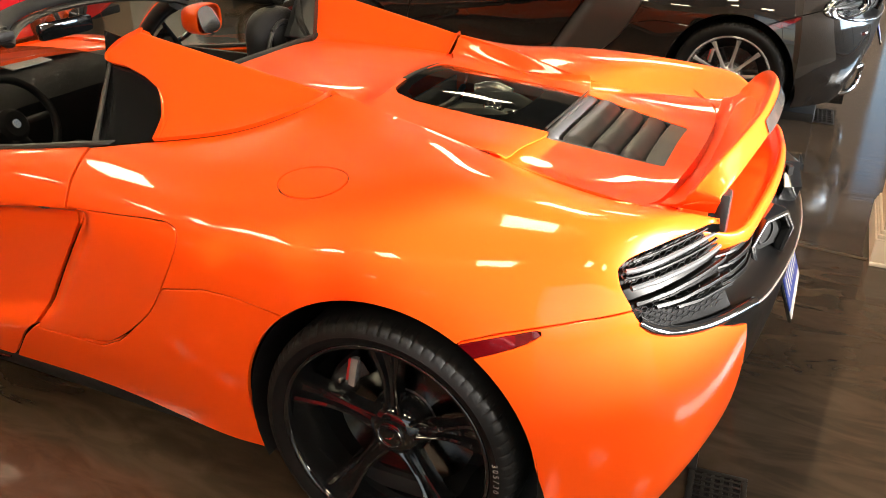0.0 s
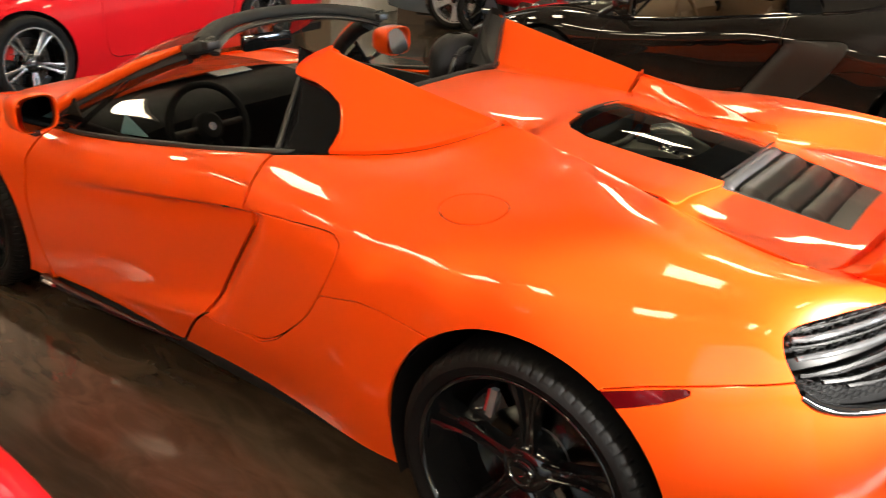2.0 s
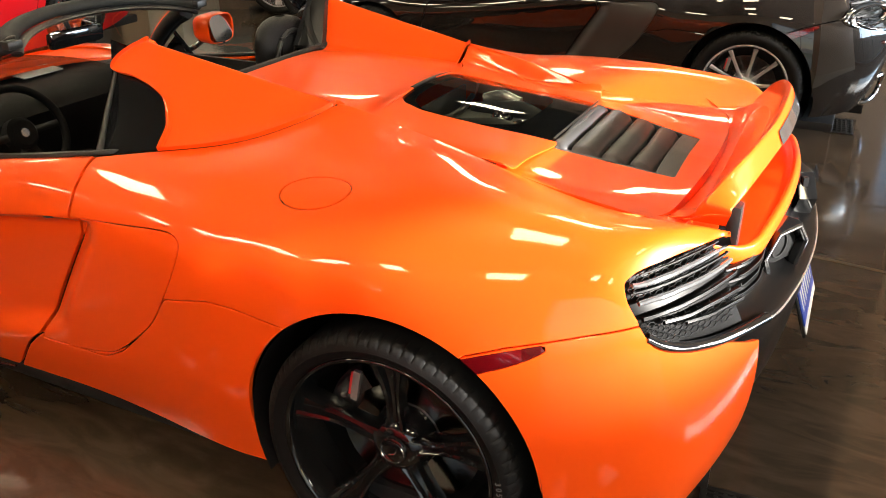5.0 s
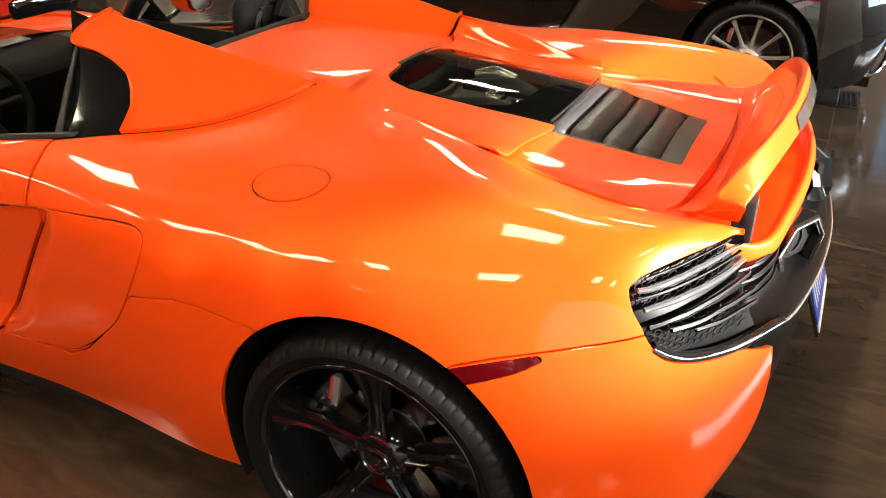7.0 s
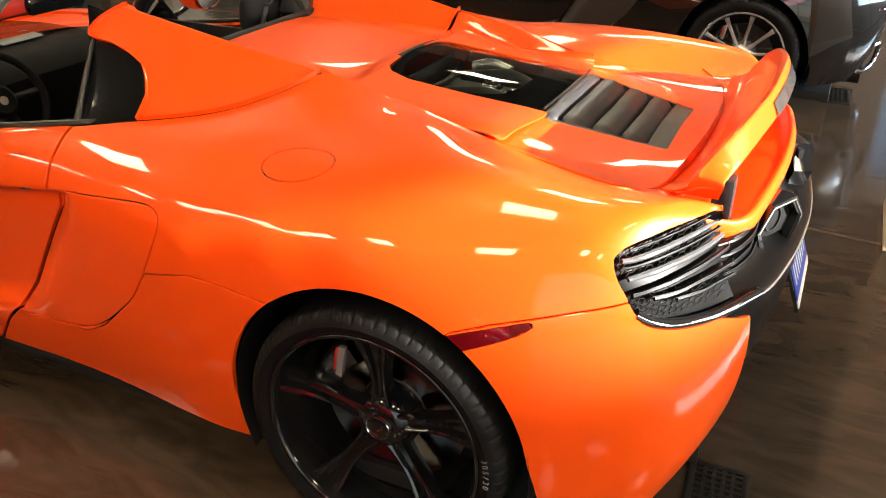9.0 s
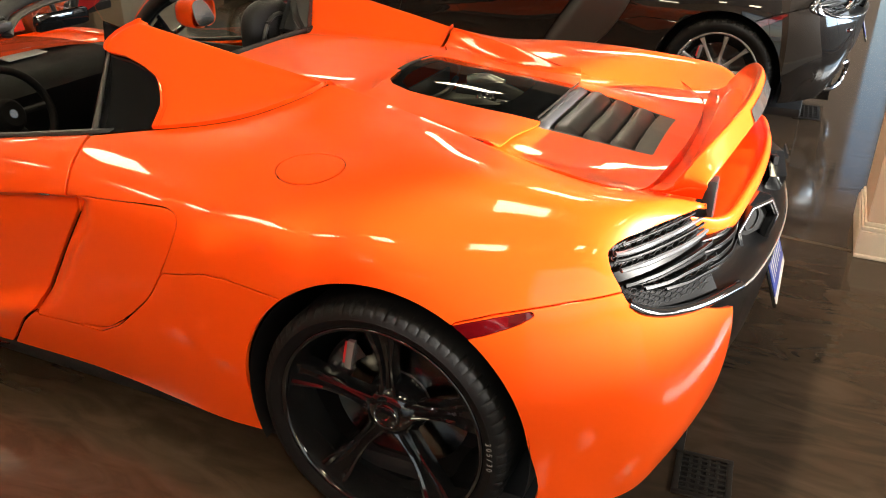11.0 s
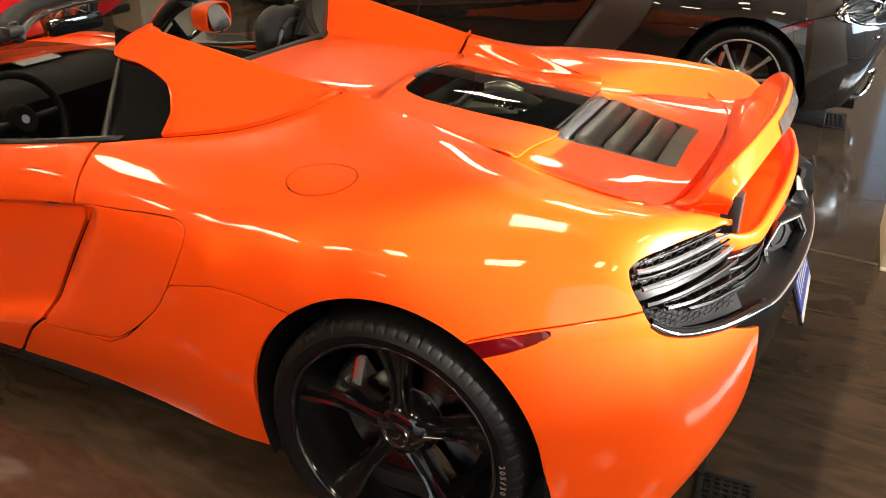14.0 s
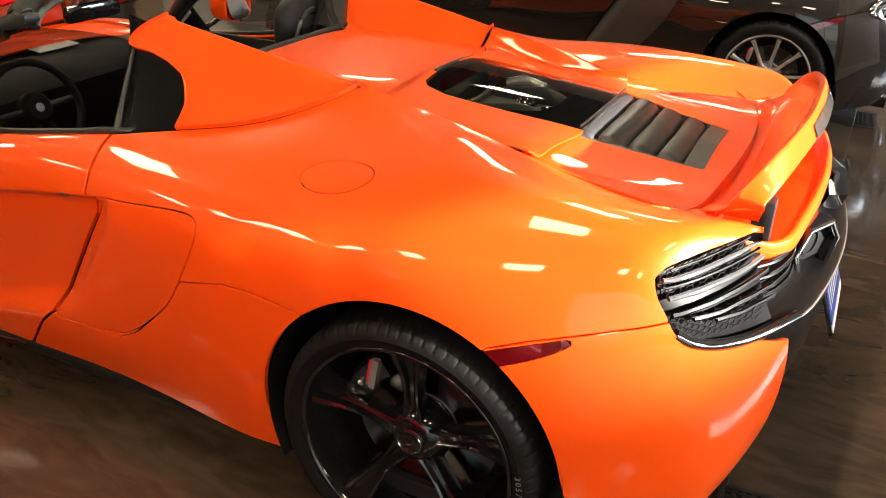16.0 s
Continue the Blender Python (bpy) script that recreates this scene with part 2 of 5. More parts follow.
# the flank: cross sections from nose to tail, each from belt or crest down to the sill
FLANK = [
    sect(-3.45, (.52, .56), (.57, .562), (.62, .558), (.67, .54), (.71, .52), (.74, .495), (.765, .46), (.78, .41), (.785, .35), (.78, .26), (.76, .14)),
    sect(-3.10, (.62, .68), (.68, .685), (.735, .68), (.785, .665), (.825, .642), (.857, .61), (.88, .56), (.89, .49), (.892, .40), (.89, .28), (.87, .14)),
    sect(-2.67, (.66, .775), (.72, .785), (.775, .783), (.825, .77), (.865, .748), (.897, .715), (.922, .665), (.933, .58), (.937, .46), (.932, .31), (.91, .15)),
    sect(-2.30, (.72, .775), (.76, .775), (.798, .767), (.832, .753), (.862, .731), (.885, .70), (.905, .655), (.914, .57), (.917, .45), (.91, .30), (.89, .15)),
    sect(-1.90, (.79, .785), (.812, .778), (.834, .767), (.855, .752), (.873, .732), (.889, .704), (.899, .66), (.902, .57), (.898, .45), (.885, .30), (.86, .15)),
    sect(-1.45, (.79, .847), (.818, .838), (.845, .822), (.868, .80), (.884, .775), (.896, .742), (.903, .69), (.906, .59), (.905, .46), (.895, .31), (.86, .16)),
    sect(-1.00, (.765, .917), (.795, .909), (.826, .893), (.855, .868), (.878, .839), (.895, .80), (.905, .74), (.907, .62), (.905, .47), (.895, .32), (.86, .17)),
    sect(-0.60, (.56, 1.005), (.635, .975), (.71, .951), (.78, .926), (.845, .892), (.90, .845), (.933, .78), (.945, .67), (.943, .50), (.932, .34), (.90, .17)),
    sect(-0.42, (.445, 1.05), (.53, 1.022), (.615, .992), (.70, .962), (.78, .926), (.855, .882), (.913, .82), (.945, .71), (.95, .54), (.94, .37), (.905, .175)),
    sect(-0.25, (.44, 1.02), (.53, 1.009), (.62, .990), (.70, .968), (.78, .936), (.86, .887), (.92, .82), (.952, .72), (.955, .56), (.945, .38), (.91, .18)),
    sect(-0.10, (.44, .988), (.51, 1.006), (.58, 1.006), (.65, .995), (.73, .973), (.81, .934), (.885, .875), (.938, .79), (.957, .62), (.947, .40), (.91, .18)),
    sect(0.10, (.44, .936), (.51, .966), (.58, .983), (.65, .989), (.725, .984), (.80, .953), (.875, .89), (.93, .80), (.957, .63), (.95, .42), (.91, .18)),
    sect(0.36, (.49, .903), (.55, .926), (.61, .949), (.67, .965), (.73, .968), (.79, .948), (.845, .895), (.89, .81), (.93, .65), (.94, .43), (.93, .20)),
    [(.55, .525, .912), (.545, .585, .935), (.535, .64, .95), (.52, .695, .957), (.505, .75, .945), (.495, .795, .91), (.505, .825, .855), (.535, .838, .78), (.55, .862, .64), (.55, .876, .45), (.52, .86, .22)],
    [(.62, .54, .918), (.61, .565, .93), (.60, .60, .936), (.595, .635, .932), (.595, .66, .918), (.60, .68, .89), (.62, .70, .85), (.645, .722, .77), (.675, .75, .62), (.68, .775, .44), (.62, .78, .24)],
    [(.66, .548, .922), (.657, .549, .92), (.655, .55, .915), (.656, .55, .908), (.66, .55, .90), (.675, .55, .875), (.70, .555, .83), (.735, .565, .75), (.765, .58, .66), (.755, .605, .47), (.68, .62, .28)],
]
# the deck between the crests: cross sections from the cabin to the tail, each from the middle outward
DECK = [
    sect(-0.95, (0, 1.012), (.12, 1.012), (.24, 1.008), (.325, 1.004), (.378, 1.05), (.425, 1.124)),
    sect(-0.70, (0, 1.018), (.12, 1.016), (.24, 1.012), (.335, 1.006), (.383, 1.038), (.425, 1.084)),
    sect(-0.43, (0, 1.012), (.12, 1.010), (.24, 1.004), (.34, .995), (.39, 1.012), (.430, 1.045)),
    sect(-0.25, (0, 1.003), (.12, .998), (.24, .980), (.34, .968), (.40, .964), (.44, 1.02)),
    sect(-0.10, (0, .992), (.12, .986), (.24, .964), (.34, .949), (.40, .939), (.44, .985)),
    sect(0.14, (0, .970), (.12, .964), (.24, .941), (.34, .925), (.40, .912), (.445, .928)),
    sect(0.46, (0, .905), (.12, .90), (.20, .893), (.30, .886), (.40, .889), (.505, .905)),
    sect(0.62, (0, .885), (.12, .882), (.22, .88), (.33, .882), (.44, .895), (.54, .917)),
]


# ---- mesh tools ----
def part(name, bm, mat, parent, label="", smooth=True, angle=40, keep=False):
    """Links a bmesh as one mesh object under a thing or a part."""
    if not keep:
        bmesh.ops.recalc_face_normals(bm, faces=bm.faces[:])
    me = bpy.data.meshes.new(name)
    bm.to_mesh(me)
    bm.free()
    me.materials.append(mat)
    if smooth:
        me.polygons.foreach_set("use_smooth", [True] * len(me.polygons))
        me.set_sharp_from_angle(angle=radians(angle))
    ob = new(name, me)
    ob.parent = parent
    if label:
        tagged(ob, label)
    return ob


def thing(name, label, category, group="", kind=""):
    return tagged(new(name), label, category, group, kind)


def grid(G, closed=False):
    """A bmesh of quads through a grid of points."""
    bm = bmesh.new()
    nu, nv = G.shape[:2]
    vs = [bm.verts.new(p) for p in G.reshape(-1, 3)]
    for i in range(nu - 1):
        for j in range(nv if closed else nv - 1):
            k = (j + 1) % nv
            bm.faces.new((vs[i * nv + j], vs[(i + 1) * nv + j], vs[(i + 1) * nv + k], vs[i * nv + k]))
    return bm


def coords(bm):
    return np.array([v.co for v in bm.verts]).reshape(-1, 3)


def trim(bm, f):
    """Cuts a sheet along f = 0 and keeps the side where f is positive."""
    val = f(coords(bm))
    bm.verts.ensure_lookup_table()
    bm.verts.index_update()
    far = [fa for fa in bm.faces if all(val[v.index] < 0 for v in fa.verts)]
    keepval = {v: val[v.index] for v in bm.verts}
    bmesh.ops.delete(bm, geom=far, context="FACES")
    cut = []
    for e in bm.edges[:]:
        a, b = keepval[e.verts[0]], keepval[e.verts[1]]
        if a * b < 0:
            _, nv = bmesh.utils.edge_split(e, e.verts[0], a / (a - b))
            keepval[nv] = 0.0
            cut.append(nv)
    bmesh.ops.connect_verts(bm, verts=cut)
    bmesh.ops.delete(bm, geom=[v for v in bm.verts if keepval.get(v, 0) < 0], context="VERTS")
    bmesh.ops.remove_doubles(bm, verts=[v for v in bm.verts if v.is_boundary], dist=0.0006)
    return bm


def outline(points, n=160, smooth=True):
    """A closed outline through control points."""
    P = np.asarray(points, float)
    if not smooth:
        return P
    m = len(P)
    return spline(np.concatenate([P[-3:], P, P[:4]]), (m + 6) * 12 + 1)[36:36 + m * 12]


def inside(poly, axes=(0, 2), inset=0.0):
    """Signed distance to a closed outline, positive inside, taken in two of the three axes."""
    A, B = poly, np.roll(poly, -1, 0)

    def f(P):
        Q = np.abs(P[:, axes]) if axes == (1, 2) else P[:, axes]
        E = B - A
        W = Q[:, None] - A[None]
        h = np.clip((W * E).sum(2) / np.maximum((E * E).sum(1), 1e-12), 0, 1)
        d = np.sqrt(((W - h[..., None] * E) ** 2).sum(2)).min(1)
        c = ((A[None, :, 1] > Q[:, None, 1]) != (B[None, :, 1] > Q[:, None, 1])) & (
            Q[:, None, 0] < E[None, :, 0] * (Q[:, None, 1] - A[None, :, 1]) / np.where(np.abs(E[None, :, 1]) < 1e-9, 1e-9, E[None, :, 1]) + A[None, :, 0])
        return np.where(c.sum(1) % 2 == 1, d, -d) - inset
    return f


def outside(poly, axes=(0, 2), gap=0.0):
    f = inside(poly, axes)
    return lambda P: -f(P) - gap


def rim_down(bm, depth=0.014, lip=0.0015):
    """Rolls the free edge of a sheet over and folds it down, as a pressed panel's is."""
    bm.normal_update()
    edges = [e for e in bm.edges if e.is_boundary]
    push, normal = {}, {}
    for e in edges:
        fa = e.link_faces[0]
        side = (e.verts[1].co - e.verts[0].co).cross(fa.normal)
        side = side.normalized() if side.length else side
        if side.dot((e.verts[0].co + e.verts[1].co) / 2 - fa.calc_center_median()) < 0:
            side = -side
        for v in e.verts:
            push[v] = push.get(v, Vector()) + side
            normal[v] = v.normal.copy()
    ring = {}
    for v, n in normal.items():
        d = push[v].normalized() if push[v].length else Vector()
        one = bm.verts.new(v.co + d * lip - n * lip)
        two = bm.verts.new(v.co + d * lip - n * depth)
        ring[v] = (one, two)
    for e in edges:
        p, q = e.verts
        loop = e.link_loops[0]
        if loop.vert != p:
            p, q = q, p
        bm.faces.new((q, p, ring[p][0], ring[q][0]))
        bm.faces.new((ring[q][0], ring[p][0], ring[p][1], ring[q][1]))
    return bm


def flip_y(bm):
    for v in bm.verts:
        v.co.y = -v.co.y
    bmesh.ops.reverse_faces(bm, faces=bm.faces[:])
    return bm


def box(bm, lo, hi, bevel=0.0, turn=None):
    lo, hi = Vector(lo), Vector(hi)
    m = Matrix.Translation((lo + hi) / 2) @ (turn or Matrix()) @ Matrix.Diagonal((*(hi - lo), 1))
    got = bmesh.ops.create_cube(bm, size=1, matrix=m)["verts"]
    if bevel:
        bmesh.ops.bevel(bm, geom=list({e for v in got for e in v.link_edges}), offset=bevel, segments=2, profile=0.6, affect="EDGES")
    return bm


def boxed(lo, hi, bevel=0.0, turn=None):
    return box(bmesh.new(), lo, hi, bevel, turn)


def tube(points, radius, n=10, steps=0, flat=1.0, up=(0, 0, 1)):
    """A closed-ended tube along a curve; flat squashes it along up; radius may be a list."""
    P = np.asarray(points, float)
    if steps:
        P = spline(P, steps)
    m = len(P)
    r = np.full(m, radius) if np.isscalar(radius) else np.interp(np.linspace(0, 1, m), np.linspace(0, 1, len(radius)), radius)
    T = np.gradient(P, axis=0)
    T /= np.linalg.norm(T, axis=1)[:, None]
    U = np.asarray(up, float)[None] - T * (T @ np.asarray(up, float))[:, None]
    U /= np.linalg.norm(U, axis=1)[:, None]
    V = np.cross(T, U)
    a = np.linspace(0, 2 * np.pi, n, endpoint=False)
    G = P[:, None] + r[:, None, None] * (np.cos(a)[None, :, None] * V[:, None] + flat * np.sin(a)[None, :, None] * U[:, None])
    bm = grid(G, True)
    bm.verts.ensure_lookup_table()
    bm.faces.new([bm.verts[i] for i in range(n)][::-1])
    bm.faces.new([bm.verts[(m - 1) * n + i] for i in range(n)])
    return bm


def revolve(profile, n=64, centre=(0, 0, 0)):
    """Turns a profile of (radius, y) about the y axis."""
    P = np.asarray(profile, float)
    a = np.linspace(0, 2 * np.pi, n, endpoint=False)
    G = np.stack([P[:, :1] * np.cos(a), np.repeat(P[:, 1:], n, 1), P[:, :1] * np.sin(a)], -1) + np.asarray(centre)
    return grid(G, True)


def plate(poly, axes, at, thick, bevel=0.0):
    """A flat piece cut to an outline: poly in two axes, at and thick along the third."""
    bm = bmesh.new()
    third = 3 - axes[0] - axes[1]
    vs = []
    for p in poly:
        c = [0, 0, 0]
        c[axes[0]], c[axes[1]], c[third] = p[0], p[1], at
        vs.append(bm.verts.new(c))
    f = bm.faces.new(vs)
    got = bmesh.ops.extrude_face_region(bm, geom=[f])["geom"]
    for g in got:
        if isinstance(g, bmesh.types.BMVert):
            g.co[third] += thick
    if bevel:
        bm.normal_update()
        bmesh.ops.bevel(bm, geom=[e for e in bm.edges if e.calc_face_angle(0) > 0.6], offset=bevel, segments=2, affect="EDGES")
    return bm


def merged(*bms):
    out = bmesh.new()
    me = bpy.data.meshes.new("join")
    for b in bms:
        b.to_mesh(me)
        out.from_mesh(me)
        b.free()
    bpy.data.meshes.remove(me)
    return out


def step(x, a, b):
    t = np.clip((x - a) / (b - a), 0, 1)
    return t * t * (3 - 2 * t)


# ---- the orange car ----
FLAT = faired(faired(fair_loft(FLANK, 337, 85), 34, 0), 13, 1)


def on_flank(x, s):
    """The height of the flank at a place in plan."""
    k = np.clip(np.searchsorted(FLAT[:, 0, 0], x), 1, len(FLAT) - 1)
    f = (x - FLAT[k - 1, 0, 0]) / (FLAT[k, 0, 0] - FLAT[k - 1, 0, 0])
    row = FLAT[k - 1] * (1 - f) + FLAT[k] * f
    return float(np.interp(s, row[:40, 1], row[:40, 2]))


def column(x, s, c, i):
    """One cross section of a buttress: outer foot at s on the flank, crest c, inner foot i."""
    b, c, i = np.array((s, on_flank(x, s))), np.array(c), np.array(i)
    k = min(1, np.hypot(*(c - b)) / .25)
    o = lambda a, d: np.array((a, d)) * k
    rise = b + (c - b) * (.33, .27), b + (c - b) * (.68, .64)
    return [(x, *p) for p in (b, rise[0], rise[1], c + o(.022, -.016), c, c + o(-.022, -.014), c + (i - c) * .5 + o(-.006, 0), i)]


BUTTRESS = [
    column(-1.15, .797, (.48, 1.187), (.335, .99)),
    column(-1.0, .782, (.474, 1.16), (.33, .99)),
    column(-.83, .734, (.464, 1.128), (.325, .99)),
    column(-.633, .663, (.453, 1.091), (.325, .988)),
    column(-.505, .577, (.446, 1.067), (.325, .982)),
    column(-.44, .508, (.442, 1.053), (.325, .978)),
    column(-.411, .450, (.440, 1.047), (.325, .974)),
]
HUB_R, HUB_F = (0.0, 0.346), (-2.67, 0.325)


def scallop(P):
    """How far the door's lower skin is drawn in ahead of the side intake."""
    x, z = P[..., 0], P[..., 2]
    edge = np.interp(z, (.165, .297, .362, .45, .601, .724, .80), (-1.40, -1.288, -1.22, -1.158, -1.063, -.979, -.965))
    along = step(x, -2.25, -1.2) ** 1.3 * .042 * (1 - step(x, edge + .004, edge + .09))
    crease = .783 + .148 * (x + .97)
    ridge = .335 + .25 * (x + 1.3)
    return along * (1 - step(z, crease - .026, crease + .002)) * step(z, ridge - .01, ridge + .07)


SIDE = FLAT.copy()
SIDE[..., 1] -= scallop(SIDE)
DECK_GRID = loft(DECK, 121, 51)
BUTT_GRID = fair_loft(BUTTRESS, 81, 71)
foot = lambda x: np.interp(x, BUTT_GRID[:, 0, 0], BUTT_GRID[:, 0, 1])
# the buttress's foot lies on the flank all along
settle = np.array([on_flank(*p[:2]) for p in BUTT_GRID[:, 0]]) - BUTT_GRID[:, 0, 2]
BUTT_GRID[..., 2] += settle[:, None] * (1 - step(np.arange(71), 0, 22))[None]

# outlines of the panels, in side view
FLARE = lambda a: .398 + .035 * float(step(-a, math.radians(-10), math.radians(14)))
ARCH_R = np.array([(HUB_R[0] + FLARE(a) * math.cos(a) - .006, HUB_R[1] + FLARE(a) * math.sin(a)) for a in np.linspace(-np.pi / 2, 1.5 * np.pi, 145)[:-1]])
ARCH_F = np.array([(HUB_F[0] + 0.352 * math.cos(a), HUB_F[1] + 0.352 * math.sin(a)) for a in np.linspace(0, 2 * np.pi, 97)[:-1]])
BLADE = outline([(-.952, .783), (-.88, .793), (-.80, .801), (-.66, .815), (-.60, .812), (-.579, .785), (-.60, .72), (-.649, .631), (-.71, .54), (-.79, .465), (-.86, .41), (-.93, .372), (-1.05, .35), (-1.19, .340), (-1.21, .352), (-1.152, .452), (-1.057, .603), (-.985, .71), (-.962, .752)])
LAMP = outline([(.499, .878), (.503, .889), (.52, .901), (.56, .911), (.60, .914), (.66, .912), (.75, .90), (.85, .85), (.85, .70), (.767, .684), (.70, .712), (.624, .738), (.58, .756), (.556, .774), (.535, .81), (.512, .845)])
DOOR_LINE = [(-.985, .925), (-.977, .88), (-.977, .83), (-.982, .783), (-.985, .715), (-1.063, .601), (-1.158, .45), (-1.22, .352)]
QUARTER = outline([*DOOR_LINE, (-1.10, .345), (-.95, .35), (-.86, .40), (-.75, .50), (-.70, .56), (-.645, .63), (-.50, .665), (-.42, .665), (-.262, .652), (-.2, .45), (.2, .45), (.19, .694), (.286, .732), (.37, .757), (.45, .779), (.537, .798), (.70, .80), (.80, .95), (.3, 1.2), (-.9, 1.2)], smooth=False)
SILL = outline([(-1.22, .352), (-1.10, .345), (-.95, .35), (-.86, .40), (-.75, .50), (-.70, .56), (-.645, .63), (-.50, .665), (-.42, .665), (-.262, .652), (-.1, .4), (-.1, .0), (-1.5, .0), (-1.40, .165), (-1.288, .297)], smooth=False)
BUMPER = outline([(.19, .694), (.286, .732), (.37, .757), (.45, .779), (.537, .798), (.70, .80), (.9, .8), (.9, 0), (.1, 0), (.1, .5)], smooth=False)
DOOR = outline([*DOOR_LINE, (-1.288, .297), (-1.40, .165), (-1.9, .14), (-2.2, .13), (-2.24, .30), (-2.26, .50), (-2.23, .66), (-2.18, .758), (-2.15, .9), (-1.5, .95)], smooth=False)
FENDER = outline([(-2.2, .13), (-2.24, .30), (-2.26, .50), (-2.23, .66), (-2.18, .758), (-2.15, .9), (-3.6, .95), (-3.6, 0), (-2.3, 0)], smooth=False)
MARKER = outline([(.165, .678), (.196, .690), (.23, .704), (.30, .729), (.35, .746), (.388, .757), (.380, .746), (.355, .724), (.32, .704), (.28, .684), (.235, .664), (.205, .650)], smooth=False)
FUEL = np.array([(-.267 + .0865 * math.cos(a) + .036 * math.sin(a), .778 - .025 * math.cos(a) + .0425 * math.sin(a)) for a in np.linspace(0, 2 * np.pi, 73)[:-1]])
BUTT_FRONT = [(-.782, .86), (-.797, .93), (-.825, .982), (-.862, 1.018), (-.89, 1.041), (-.952, 1.066), (-1.018, 1.084), (-1.07, 1.089), (-1.097, 1.095), (-1.104, 1.108), (-1.098, 1.124), (-1.083, 1.141), (-1.06, 1.157), (-1.03, 1.172), (-.99, 1.20)]


def side_panel(sheet, *cuts, depth=0.014):
    """A panel cut out of a sheet; one for each flank."""
    out = []
    for s in (-1, 1):
        bm = grid(sheet)
        for f in cuts:
            trim(bm, f)
        rim_down(bm, depth)
        out.append(flip_y(bm) if s < 0 else bm)
    return out


def band(G, lo, hi):
    """The rows of a sheet of which some point lies between two stations."""
    x = G[..., 0]
    rows = np.where((x.max(1) > lo) & (x.min(1) < hi))[0]
    return G[max(rows[0] - 1, 0):rows[-1] + 2]


def both(name, sheets, mat, parent, label="", **more):
    return [part(name, bm, mat, parent, label, keep=True, **more) for bm in sheets]


car = thing("sports_car", "glossy orange open-top mid-engined sports car on polished floor", "car", "parked cars")
GAP = 0.003
low = lambda z: (lambda P: P[:, 2] - z)
fuel_axes = (0, 1)
fuel_in = inside(FUEL, fuel_axes)
both("rear_quarter_panel", side_panel(band(SIDE, -1.3, .9), inside(QUARTER, inset=GAP), lambda P: np.where(P[:, 0] < -.405, P[:, 1] - foot(P[:, 0]) - .002, 1), outside(ARCH_R), outside(BLADE, gap=.0025), outside(LAMP), outside(MARKER, gap=.001), lambda P: -fuel_in(P) - .0027), ORANGE, car)
both("fuel_flap", side_panel(band(SIDE, -.5, 0), lambda P: fuel_in(P) - .0027), ORANGE, car, "round orange fuel flap")
both("intake_blade", side_panel(band(SIDE, -1.3, -.5), inside(BLADE, inset=.003), depth=.03), ORANGE, car)
both("sill_panel", side_panel(band(SIDE, -1.6, -.1), inside(SILL, inset=GAP), outside(ARCH_R), outside(BLADE, gap=.0025), low(.172)), ORANGE, car)
both("rear_bumper_corner", side_panel(band(SIDE, .1, .9), inside(BUMPER, inset=GAP), outside(ARCH_R), outside(LAMP), outside(MARKER, gap=.001)), ORANGE, car)
both("side_marker", side_panel(band(SIDE, .1, .5), inside(MARKER, inset=.001), outside(ARCH_R)), RED_LENS, car, "dark red side marker lens")
doors = both("door", side_panel(band(SIDE, -2.4, -.9), inside(DOOR, inset=.0085), outside(BLADE, gap=.013), low(.172)), ORANGE, car)
for s in (-1, 1):
    part("door_release", tube(np.array([(-1.10, .893, .762), (-1.075, .897, .765), (-1.05, .899, .768)]) * (1, s, 1), [.002, .006, .002], 8, 12, .6), SATIN_BLACK, doors[0 if s < 0 else 1], "small black release under the door crease")
both("front_fender", side_panel(band(SIDE, -3.6, -2.1), inside(FENDER, inset=GAP), outside(ARCH_F)), ORANGE, car)
front_cut = inside(outline([*BUTT_FRONT, (-.2, 1.3), (-.2, .85)], smooth=False))
nose_line = lambda P: P[:, 0] + 1.02 - (1.17 - P[:, 2]) * .36


crest_s = lambda P: np.interp(P[:, 0], (-1.15, -.4), (.48, .442))
shut = lambda P: np.where(P[:, 0] > -.4165, -.4165 - P[:, 0], np.where(P[:, 1] > crest_s(P) + .012, foot(P[:, 0]) - .001 - P[:, 1], .0835 - (P[:, 0] + .5)))
shells = side_panel(BUTT_GRID, shut, lambda P: np.where(P[:, 1] > crest_s(P) - .008, front_cut(P), nose_line(P)))
shells[0].free()
shells[0] = side_panel(BUTT_GRID, shut, lambda P: np.where(P[:, 1] > crest_s(P) - .02, front_cut(P), P[:, 0] + 1.035))[0]
both("buttress", shells, ORANGE, car)
part("buttress_trim", side_panel(BUTT_GRID, lambda P: crest_s(P) - .006 - P[:, 1], lambda P: .002 - nose_line(P), lambda P: P[:, 0] + 1.08, depth=.03)[1], SATIN_BLACK, car, "black trim at the buttress nose", keep=True)
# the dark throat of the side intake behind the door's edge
# solid dark tube behind the door's edge, standing in for the side intake's shade
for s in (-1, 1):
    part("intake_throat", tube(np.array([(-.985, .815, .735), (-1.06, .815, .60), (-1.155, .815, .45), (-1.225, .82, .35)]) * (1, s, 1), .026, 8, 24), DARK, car)


